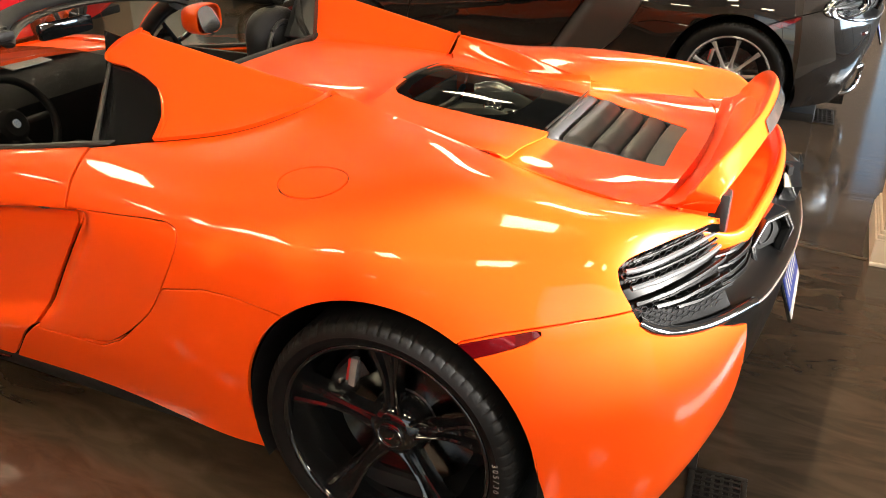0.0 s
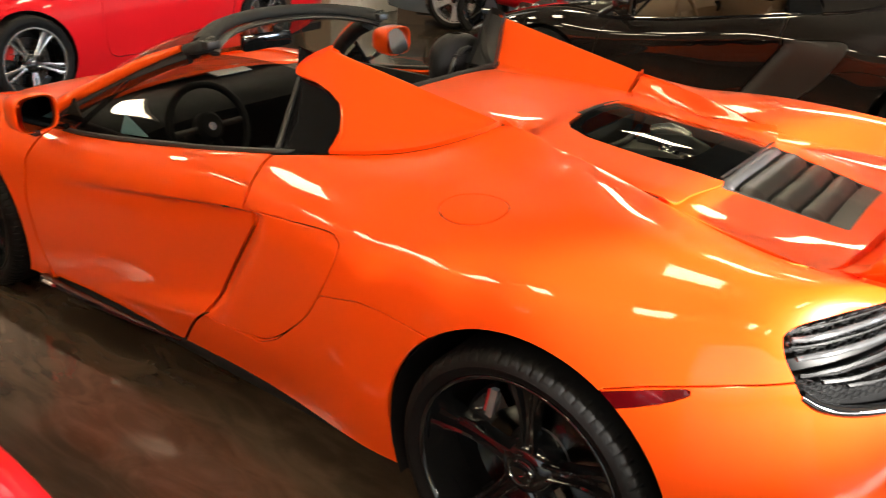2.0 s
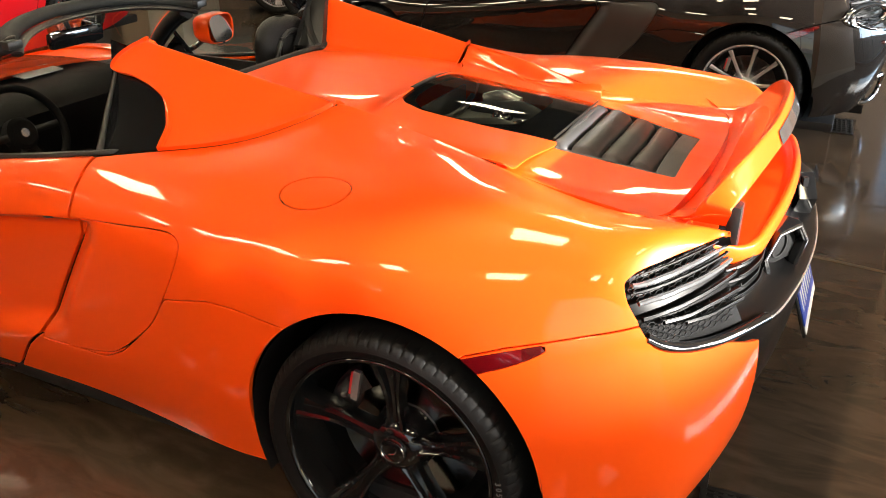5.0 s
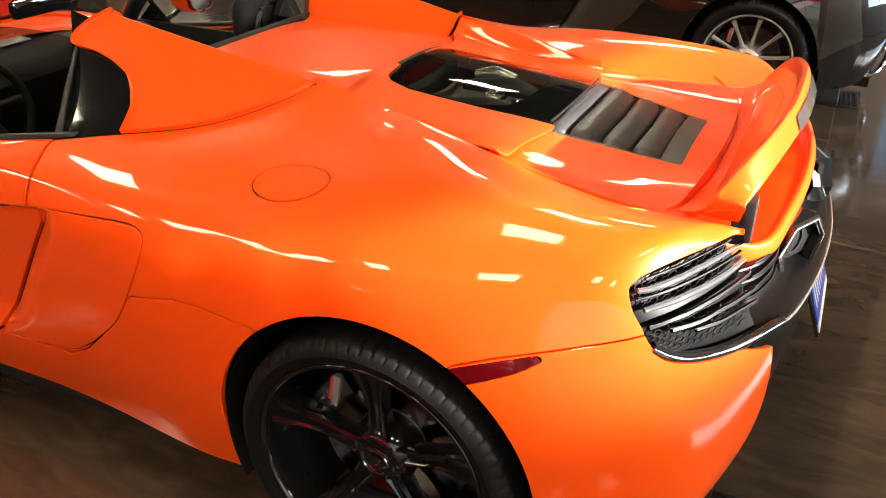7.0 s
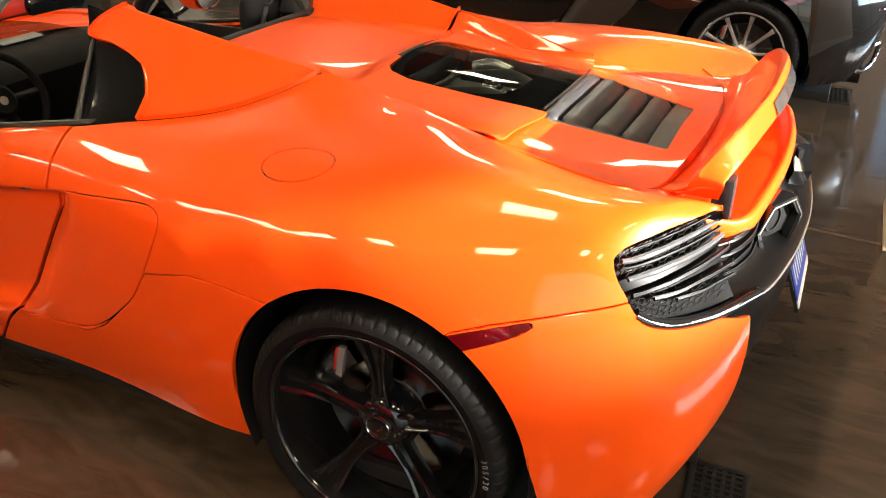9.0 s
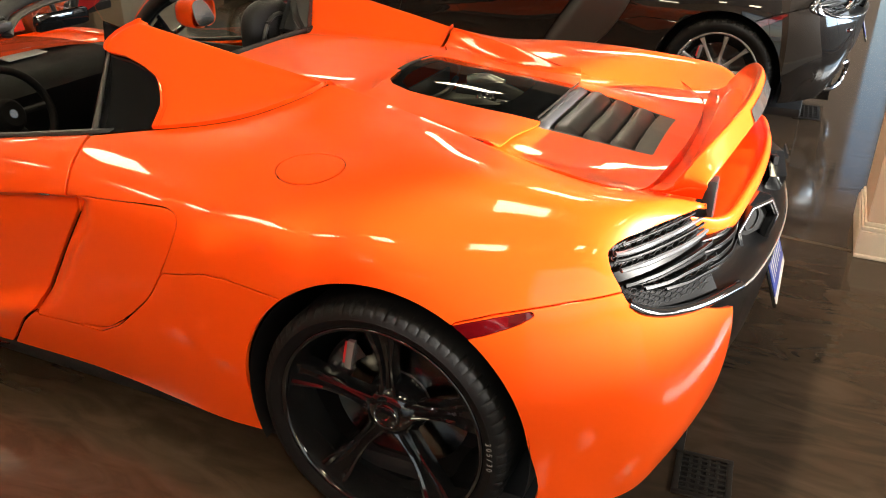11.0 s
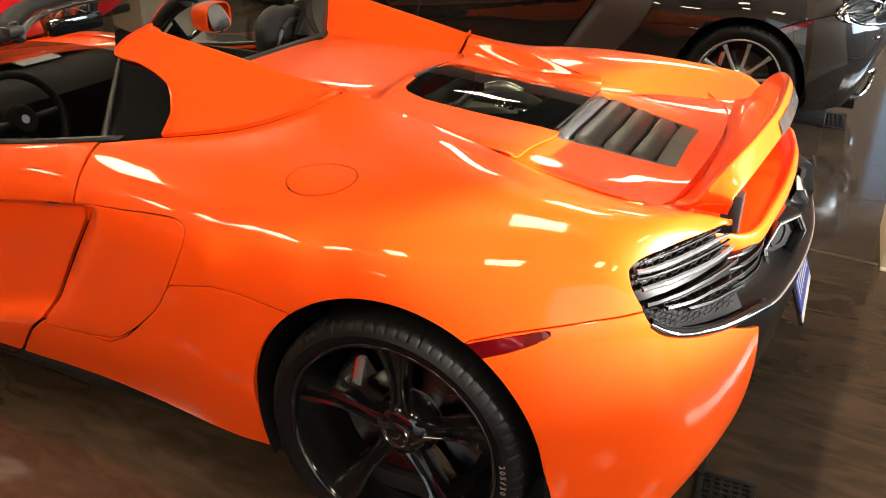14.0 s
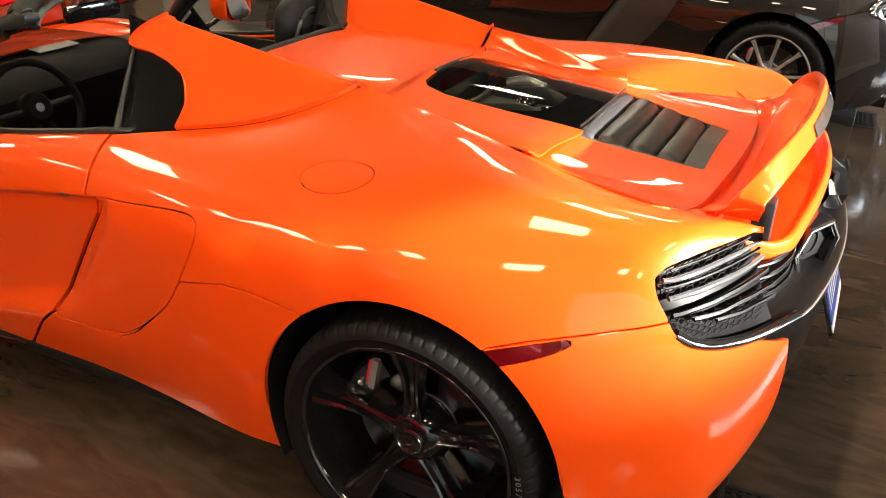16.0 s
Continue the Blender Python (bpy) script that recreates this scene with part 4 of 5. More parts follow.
    for a in np.linspace(math.radians(122), math.radians(164), 13):
        rows.append([(r * math.cos(a), yy, r * math.sin(a)) for r, yy in ((rim * .52, dish + .05), (rim * .55, dish + .028), (rim * .74, dish + .024), (rim * .78, dish + .04), (rim * .78, dish + .11), (rim * .52, dish + .11))])
    cal = part("brake_caliper", grid(np.array(rows), True), calip, hub, angle=30)
    spot = pose(rim * .66 * math.cos(2.33), 0, rim * .66 * math.sin(2.33), 0, -80, 0)
    part("caliper_badge", boxed((-.044, dish + .010, -.016), (.044, dish + .026, .004), .003), badge, cal).matrix_basis = spot
    part("caliper_stripe", boxed((-.034, dish + .0145, .0045), (.034, dish + .020, .012), .001), RED_PRINT, cal).matrix_basis = spot
    part("caliper_bolt", revolve([(0, dish + .016), (.008, dish + .016), (.010, dish + .03)], 8), CHROME, cal).location = (rim * .66 * math.cos(2.62), 0, rim * .66 * math.sin(2.62))
    part("back_plate", revolve([(0, w * .78), (rim * .9, w * .78)], 40), DARK, hub)
    return hub


def lettering(text, radius, start, size, parent, depth):
    """Raised letters round a tyre's outer face, read clockwise from a start angle in degrees."""
    out, angle = bmesh.new(), start
    for ch in text:
        cu = bpy.data.curves.new("letter", "FONT")
        cu.body, cu.size, cu.extrude, cu.align_x, cu.resolution_u = ch, size, .0006, "CENTER", 3
        ob = bpy.data.objects.new("letter", cu)
        me = bpy.data.meshes.new_from_object(ob)
        a = radians(angle)
        spot = Vector((radius * math.cos(a), depth, radius * math.sin(a)))
        up, along = Vector((math.cos(a), 0, math.sin(a))), Vector((math.sin(a), 0, -math.cos(a)))
        m = Matrix((( along.x, up.x, 0, spot.x), (along.y, up.y, -1, spot.y), (along.z, up.z, 0, spot.z), (0, 0, 0, 1)))
        me.transform(m)
        out.from_mesh(me)
        bpy.data.objects.remove(ob)
        bpy.data.curves.remove(cu)
        bpy.data.meshes.remove(me)
        angle -= math.degrees(size * .72 / radius)
    return part("sidewall_lettering", out, TYRE_PRINT, parent, "raised grey tyre size lettering", smooth=False)


for s in (-1, 1):
    rear = wheel(car, (HUB_R[0], s * .953, HUB_R[1]), .3455, .281, .305, GLOSS_BLACK, 5, s, dish=.07, turn0=91 if s < 0 else 89, bladed=True)
    lettering("305/30", .300, 11, .020, rear.children[0], -.0145)
    wheel(car, (HUB_F[0], s * .940, HUB_F[1]), .3235, .250, .235, GLOSS_BLACK, 5, s, turn0=100 if s < 0 else 80, bladed=True)
    for (hx, hz), r, inn in ((HUB_R, .40, .50), (HUB_F, .375, .55)):
        a = np.linspace(math.radians(-25), math.radians(205), 40)
        G = np.array([[(hx + rr * math.cos(t), s * yy, hz + rr * math.sin(t)) for yy, rr in ((.935 if hx == HUB_R[0] else .885, r - .004), (.87, r - .002), (.75, r), (inn, r), (inn, .02))] for t in a])
        part("arch_liner", grid(G), DARK, car)
part("underbody", boxed((-3.3, -.84, .10), (.55, .84, .16), .02), DARK, car)


# ---- cabin, glass and front of the orange car ----
HOOD = [
    sect(-3.62, (0, .48), (.20, .475), (.36, .46), (.46, .44)),
    sect(-3.45, (0, .60), (.25, .595), (.40, .575), (.52, .56)),
    sect(-3.10, (0, .69), (.30, .68), (.48, .66), (.62, .68)),
    sect(-2.67, (0, .77), (.30, .75), (.50, .735), (.66, .775)),
    sect(-2.40, (0, .82), (.34, .80), (.56, .765), (.70, .775)),
    sect(-2.28, (0, .83), (.36, .81), (.60, .77), (.725, .775)),
]
part("hood", rim_down(grid(span([[HOOD[i][j] for i in range(6)] for j in range(4)], 61, 61)[..., :])), ORANGE, car)
part("front_bumper", boxed((-3.68, -.74, .14), (-3.36, .74, .46), .09), ORANGE, car)
part("front_splitter", boxed((-3.74, -.86, .10), (-3.15, .86, .135), .015), SATIN_BLACK, car)
BASE = [(-2.62, 0, .80), (-2.58, .25, .80), (-2.48, .48, .79), (-2.33, .68, .778), (-2.26, .76, .775)]
HEAD = [(-1.86, 0, 1.135), (-1.845, .16, 1.132), (-1.80, .31, 1.12), (-1.735, .42, 1.10), (-1.70, .46, 1.085)]
pane = []
for b, h in zip(BASE, HEAD):
    b, h = np.array(b), np.array(h)
    pane.append([b, b + (h - b) * .33 + (-.02, 0, .035), b + (h - b) * .67 + (-.02, 0, .035), h])
ws = grid(span(pane, 61, 31))
windscreen = part("windscreen", ws, GLASS, car, "curved clear windscreen")
windscreen.visible_shadow = False
full_head = [(x, -s, z) for x, s, z in HEAD[:0:-1]] + HEAD
part("header_rail", tube([(-1.75, -.492, 1.07)] + [(x + .012, y, z + .004) for x, y, z in full_head] + [(-1.75, .492, 1.07)], [.026, .044, .036, .032, .031, .032, .036, .044, .026], 14, 70, .72), CLOTH, car, "matt black roof header rail")
part("header_lining", tube([(x + .05, y * .96, z - .022) for x, y, z in full_head], .02, 10, 60, .5), SATIN_BLACK, car)
A_PILLAR = [(-2.29, .785, .772), (-2.18, .725, .855), (-2.06, .645, .928), (-1.90, .555, 1.018), (-1.77, .494, 1.074)]
BELT = [(-2.20, .792, .764), (-2.0, .797, .778), (-1.75, .797, .808), (-1.50, .795, .843), (-1.25, .79, .879), (-1.0, .77, .919), (-.93, .735, .922), (-.862, .695, .925)]
TOP_EDGE = [(-2.18, .775, .79), (-2.06, .64, .905), (-1.90, .548, .992), (-1.72, .482, 1.058), (-1.5, .475, 1.082), (-1.3, .49, 1.094), (-1.10, .535, 1.10)]
for s in (-1, 1):
    m = np.array((1, s, 1))
    part("windscreen_pillar", tube(np.array(A_PILLAR) * m, [.030, .028, .026, .024, .014], 12, 40, .85), ORANGE, car)
    part("pillar_lining", tube((np.array(A_PILLAR) + (.035, -.040, -.012)) * m, [.03, .03, .03, .03, .025], 10, 40), CLOTH, car)
    part("pillar_seal", tube((np.array(A_PILLAR) + (.03, -.012, -.030)) * m, [.012, .016, .018, .02, .022], 8, 40), CLOTH, car)
    latch = part("roof_latch", boxed((-1.69, s * .455 - .03, 1.082), (-1.63, s * .455 + .03, 1.112), .01), SATIN_BLACK, car)
    part("latch_hook", tube(np.array([(-1.665, .43, 1.112), (-1.65, .44, 1.122), (-1.645, .465, 1.122), (-1.66, .475, 1.112)]) * m, .004, 6, 12), STEEL, latch)
    part("belt_trim", tube(np.array(BELT) * m, .0095, 8, 60, 1.1), SATIN_BLACK, car)
    cols = []
    bott = spline([BELT[0], BELT[2], BELT[3], BELT[4], (-.985, .765, .918)], 40)
    topp = spline(TOP_EDGE, 40)
    for b, h in zip(bott, topp):
        cols.append([b, b + (h - b) * .33 + (0, .012, .006), b + (h - b) * .67 + (0, .013, .006), h])
    G = loft(np.array(cols) * m, 40, 13)
    win = part("door_window", grid(G), TINTED if s < 0 else GLASS, doors[0 if s < 0 else 1], "tinted door window, raised")
    win.visible_shadow = False
    part("mirror_triangle", plate([(-2.19, .775), (-2.02, .785), (-2.075, .885)], (0, 2), s * .755, s * .006), GLOSS_BLACK, doors[0 if s < 0 else 1])
    part("glass_divider", tube(np.array([(-2.03, .792, .785), (-2.0, .715, .85), (-1.955, .60, .945)]) * m, .010, 6, 14), GLOSS_BLACK, doors[0 if s < 0 else 1])
    part("b_pillar", tube(np.array([(-.985, .762, .922), (-1.022, .694, .98), (-1.06, .622, 1.038), (-1.10, .55, 1.092)]) * m, [.016, .013, .011, .010], 8, 20, .5, (0, s, 0)), SATIN_BLACK, car)
    # mirror on its arm
    mirror = part("door_mirror", grid(np.array([[(-2.02 + dx, s * .955 + (.096 if s > 0 else .078) * sc * math.copysign(abs(math.cos(a)) ** .6, math.cos(a)), .885 + (.072 if s > 0 else .066) * sc * math.copysign(abs(math.sin(a)) ** .6, math.sin(a))) for a in np.linspace(0, 2 * np.pi, 32, endpoint=False)] for dx, sc in ((-.085, .05), (-.08, .45), (-.06, .80), (-.02, .98), (.03, 1.0), (.045, .99), (.05, .95), (.044, .90))]), True), ORANGE, car, "orange door mirror on a black arm")
    ring = [((.086 if s > 0 else .064) * math.copysign(abs(math.cos(a)) ** .6, math.cos(a)), (.064 if s > 0 else .056) * math.copysign(abs(math.sin(a)) ** .6, math.sin(a))) for a in np.linspace(0, 2 * np.pi, 40, endpoint=False)]
    # near glass coloured dark, far glass bright, after what each one reflects
    mg = part("mirror_glass", plate(ring, (1, 2), 0, .003), DARK_MIRROR if s < 0 else CHROME, mirror, "mirror glass darkened for its dark reflection" if s < 0 else "mirror glass kept bright for its sky reflection")
    mg.matrix_basis = pose(-1.974, s * .955, .885, 0, -15 if s > 0 else 0, 8 if s > 0 else 12)
    part("mirror_arm", tube(np.array([(-2.05, .90, .83), (-2.07, .85, .80), (-2.10, .80, .785)]) * m, [.022, .018, .026], 8, 12, .6), GLOSS_BLACK, car)
    part("mirror_foot", boxed((-2.025, s * .965 - .012, .808), (-1.97, s * .965 + .012, .83), .004), GLOSS_BLACK, mirror)
    # inner door, seal round the buttress nose
    part("door_lining", boxed((-2.2, s * .745 - .012, .25), (-1.0, s * .745 + .012, .80), .01), LEATHER, doors[0 if s < 0 else 1])
quarter_axes = lambda P: -front_cut(P) + .004
both("quarter_window", side_panel(BUTT_GRID - np.array((0, .007, .002)), quarter_axes, lambda P: P[:, 1] - .50, lambda P: (P[:, 0] + .985) + (P[:, 2] - .917) * .67, depth=.006), GLOSS_BLACK, car, "black quarter window glass")
for s in (-1, 1):
    m = np.array((1, s, 1))
    part("buttress_seal", tube(np.array([(-1.085, .428, 1.134), (-1.075, .405, 1.09), (-1.045, .375, 1.045), (-1.0, .352, 1.005)]) * m, [.010, .016, .017, .016], 8, 30, .8), CLOTH, car)
    part("nose_cap", tube(np.array([(-1.065, .46, 1.115), (-1.045, .46, 1.06), (-1.03, .45, .99)]) * m, [.02, .045, .06], 10, 14), CLOTH, car)
part("tonneau_seal", tube([(-.965, y, 1.012 - .3 * (abs(y) > .36) * (abs(y) - .36)) for y in np.linspace(-.40, .40, 21)], .011, 8), CLOTH, car)
part("bulkhead", boxed((-1.0, -.60, .2), (-.97, .60, .99), .01), LEATHER, car)
part("cabin_floor", boxed((-2.5, -.74, .18), (-.98, .74, .22)), DARK, car)
part("centre_console", boxed((-2.1, -.12, .22), (-1.05, .12, .52), .03), LEATHER, car)
dash = np.array([[(x, y, z - .05 * (abs(y) / .72) ** 4) for x, z in ((-2.5, .74), (-2.35, .80), (-2.1, .815), (-1.98, .80), (-1.93, .76), (-1.95, .66), (-2.05, .50), (-2.1, .30))] for y in np.linspace(-.73, .73, 21)])
dashboard = part("dashboard", grid(dash), LEATHER, car, "black leather dashboard")
for y in (-.62, .60):
    vent_ring = part("air_vent", revolve([(0, 0), (.03, 0), (.036, -.006), (.042, 0), (.042, .03)], 24), GLOSS_BLACK, dashboard)
    vent_ring.matrix_basis = pose(-1.93, y, .735, 0, 0, 90)
tagged(part("windscreen_notice", boxed((-2.32, .0, .822), (-2.22, .20, .826), 0, Matrix.Rotation(.1, 4, "Y")), WHITE, None, smooth=False), "white printed notice card lying on dashboard", "card")
wheel_at = pose(-1.79, -.385, .755, 0, 0, 0) @ Matrix.Rotation(radians(-22), 4, "Y") @ Matrix.Rotation(radians(90), 4, "Z")
sw = new("steering_wheel")
sw.parent = car
sw.matrix_basis = wheel_at
part("wheel_ring", tube([(.175 * math.cos(a), 0, .165 * math.sin(a)) for a in np.linspace(0, 2 * np.pi, 49)], .015, 10, 0, 1.0, (0, 1, 0)), LEATHER, sw)
part("wheel_boss", revolve([(0, -.02), (.045, -.02), (.06, -.005), (.06, .03)], 24), LEATHER, sw)
part("wheel_badge", revolve([(0, -.0215), (.016, -.0215), (.018, -.019)], 20), CHROME, sw)
for a in (0, 180, 250, 290):
    part("wheel_spoke", tube([(.05 * math.cos(radians(a)), 0, .05 * math.sin(radians(a))), (.165 * math.cos(radians(a)), .005, .16 * math.sin(radians(a)))], .013, 8, 6, .5, (0, 1, 0)), SATIN_BLACK, sw)
part("cabin_mirror", boxed((-1.90, -.125, .99), (-1.865, .135, 1.055), .02), GLOSS_BLACK, car)
part("mirror_stalk", tube([(-1.90, .0, 1.04), (-1.92, .0, 1.09), (-1.88, .0, 1.125)], .010, 8, 10), SATIN_BLACK, car)


def seat(y):
    st = new("seat")
    st.parent = car
    st.location = (0, y, 0)
    def shell(zs):
        return grid(np.array([[(x + d, w * math.copysign(abs(math.cos(a)) ** .6, math.cos(a)), z + 0.0) for a, d in ((math.pi * k / 12 - math.pi / 2 * 0, .05 * math.sin(math.pi * k / 12) ** .7) for k in range(13))] + [(x - .05 * 0 - .07 * math.sin(math.pi * k / 12) ** .7, w * math.copysign(abs(math.cos(math.pi * k / 12)) ** .6, math.cos(math.pi * k / 12)), z) for k in range(11, 0, -1)] for x, w, z in zs]), True)
    part("backrest", shell([(-1.32, .12, .36), (-1.30, .24, .38), (-1.26, .255, .55), (-1.20, .25, .72), (-1.17, .22, .84), (-1.155, .16, .90), (-1.15, .05, .915)]), LEATHER, st)
    dome = [(z, .142 * math.sqrt(max(0, 1 - ((z - .97) / .135) ** 4))) for z in (.86, .90, .95, 1.0, 1.03, 1.055, 1.075, 1.09, 1.1, 1.1045)]
    part("headrest", grid(np.array([[(-1.155 + .052 * (w / .142) ** .5 * math.copysign(abs(math.sin(a)) ** .7, math.sin(a)), (w + .004) * math.cos(a), z) for a in np.linspace(0, 2 * np.pi, 28, endpoint=False)] for z, w in dome]), True), LEATHER, st)
    part("headrest_rim", tube([(-1.105, .105 * math.cos(a), .93 + .125 * math.sin(a)) for a in np.linspace(-.3, math.pi + .3, 25)], .009, 8), SATIN_BLACK, st)
    part("headrest_pad", boxed((-1.112, -.075, .91), (-1.096, .075, 1.04), .008), LEATHER, st)
    part("headrest_stud", revolve([(0, -.004), (.008, -.004), (.009, .0)], 12), STEEL, st).matrix_basis = pose(-1.094, .0, .985, 0, 0, 90)
    part("cushion", boxed((-1.85, -.24, .30), (-1.25, .24, .42), .05), LEATHER, st)


seat(-.345)
seat(.335)
part("sill_strip", tube([(-2.25, -.905, .152), (-2.0, -.895, .148), (-1.7, -.88, .150), (-1.42, -.868, .162)], [.022, .020, .014, .004], 8, 30, .8), GLOSS_BLACK, car, "black carbon sill strip")
for k, mat in enumerate((WHITE, WHITE, WHITE, RED_PRINT)):
    part("sill_mark", boxed((-2.215 + k * .022, -.930, .155), (-2.199 + k * .022, -.922, .164)), mat, car, smooth=False)
tagged(part("parking_card", plate([(-1.93, .765), (-1.76, .785), (-1.885, .845)], (0, 2), -.68, .004), material("light blue card", (0.50, 0.86, 0.97), 0.4, vary=0.05), None, smooth=False), "light blue card standing on dashboard corner", "card")


# ---- the other cars ----
def repaint(ob, swap):
    """Gives a copied thing its own colours by object."""
    for o in (ob, *ob.children_recursive):
        if o.type == "MESH" and o.data.materials[0] in swap:
            o.material_slots[0].link = "OBJECT"
            o.material_slots[0].material = swap[o.data.materials[0]]


def drop(ob, *names):
    gone = [o for o in ob.children_recursive if o.name.split(".")[0] in names or (o.parent and o.parent.name.split(".")[0] in names)]
    gone += [c for o in gone for c in o.children_recursive if c not in gone]
    for o in set(gone):
        bpy.data.objects.remove(o)


black_car = tagged(copy_thing(car, pose(.27, 4.03, 0)), "glossy black sports car with grey side blade and silver wheels", "car", "parked cars")
repaint(black_car, {ORANGE: BLACK_PAINT, SATIN_BLACK: GLOSS_BLACK, LEATHER: TAN, MESH_METAL: GLOSS_BLACK})
for o in list(black_car.children):
    if o.name.startswith("intake_blade"):
        o.material_slots[0].link, o.material_slots[0].material = "OBJECT", CARBON
drop(black_car, "wheel", "sill_mark")
for s in (-1, 1):
    for (hx, hz), r, rim, w in ((HUB_R, .3455, .262, .30), (HUB_F, .3235, .248, .235)):
        wheel(black_car, (hx, s * .943, hz), r, rim, w, SILVER, 10, s, dish=.035, twin=False, width=.85, turn0=8)

# its own tail: a bright-rimmed oval outlet, an exhaust trim and a small reflector
BLACK_CHROME = material("bright black chrome", (0.55, 0.56, 0.58), 0.06, 1.0, vary=0.05)
for s in (-1, 1):
    m = np.array((1, s, 1))
    ux, uz = np.array((.62, -.78, .05)), np.array((.08, .05, 1.0))
    oval = [np.array((.60, .735, .80)) + ux * .165 * math.cos(a) + uz * .062 * math.sin(a) for a in np.linspace(0, 2 * np.pi, 41)]
    bezel = part("tail_bezel", tube(np.array(oval) * m, .020, 10, 0, .8), BLACK_CHROME, black_car, "bright chrome oval tail bezel")
    part("bezel_edge", tube(np.array([p + np.array((.028, .022, 0)) for p in oval]) * (1, s, 1), .006, 8), GLOSS_BLACK, bezel)
    part("exhaust_trim", tube(np.array([(.655, .70, .27), (.69, .66, .40), (.745, .60, .43), (.765, .53, .42), (.745, .52, .30), (.70, .60, .26), (.655, .70, .27)]) * m, .014, 8, 40), BLACK_CHROME, black_car, "chrome trapezoid exhaust trim")
    part("rear_reflector", tube(np.array([(.70, .68, .632), (.725, .665, .64), (.745, .645, .645)]) * m, [.006, .012, .006], 8, 12), RED_LENS, black_car)

COUPE = [
    sect(-3.62, (0, .50), (.25, .52), (.42, .52), (.55, .50), (.62, .46), (.66, .40), (.66, .33), (.65, .25), (.62, .18)),
    sect(-3.28, (0, .63), (.25, .63), (.45, .67), (.62, .68), (.74, .62), (.80, .52), (.82, .40), (.82, .28), (.79, .16)),
    sect(-2.70, (0, .76), (.25, .76), (.45, .78), (.62, .83), (.75, .80), (.85, .70), (.89, .52), (.89, .32), (.86, .15)),
    sect(-2.30, (0, .84), (.25, .84), (.45, .85), (.62, .87), (.74, .85), (.84, .75), (.885, .55), (.885, .32), (.86, .15)),
    sect(-2.00, (0, .95), (.25, .94), (.45, .93), (.64, .90), (.74, .87), (.83, .78), (.875, .58), (.875, .32), (.86, .15)),
    sect(-1.40, (0, 1.27), (.25, 1.26), (.42, 1.22), (.56, 1.08), (.70, .90), (.82, .80), (.87, .60), (.87, .32), (.86, .15)),
    sect(-0.70, (0, 1.30), (.25, 1.29), (.42, 1.25), (.57, 1.10), (.72, .92), (.84, .82), (.885, .62), (.885, .32), (.86, .15)),
    sect(0.0, (0, 1.10), (.25, 1.09), (.42, 1.05), (.58, .98), (.76, .90), (.88, .80), (.92, .62), (.92, .35), (.88, .15)),
    sect(0.50, (0, .90), (.25, .90), (.42, .88), (.58, .85), (.74, .80), (.84, .72), (.87, .58), (.86, .38), (.80, .20)),
    sect(0.85, (0, .70), (.25, .70), (.42, .69), (.55, .66), (.64, .62), (.70, .56), (.72, .48), (.70, .38), (.66, .28)),
]
COUPE_GRID = loft(COUPE, 145, 73)
ARCHES = [np.array([(hx + .365 * math.cos(a), .335 + .365 * math.sin(a)) for a in np.linspace(0, 2 * np.pi, 73)[:-1]]) for hx in (-2.70, -.25)]
SIDE_WINDOW = outline([(-1.85, .925), (-1.62, 1.06), (-1.42, 1.15), (-1.1, 1.19), (-.75, 1.18), (-.45, 1.08), (-.28, .99), (-.32, .95), (-.9, .935), (-1.4, .925)])
COUPE_DOOR = outline([(-2.02, .30), (-2.06, .55), (-2.0, .80), (-1.85, .90), (-1.4, .905), (-.80, .915), (-.66, .86), (-.62, .65), (-.70, .40), (-.78, .28), (-1.3, .26), (-1.8, .26)])


FRONT_SCREEN = outline([(-2.08, -.2), (-2.08, .2), (-2.03, .46), (-1.93, .58), (-1.70, .52), (-1.50, .40), (-1.46, .2), (-1.46, -.2)], smooth=False)
BACK_SCREEN = outline([(-.38, -.2), (-.38, .2), (-.34, .36), (.02, .42), (.22, .36), (.28, .2), (.28, -.2)], smooth=False)


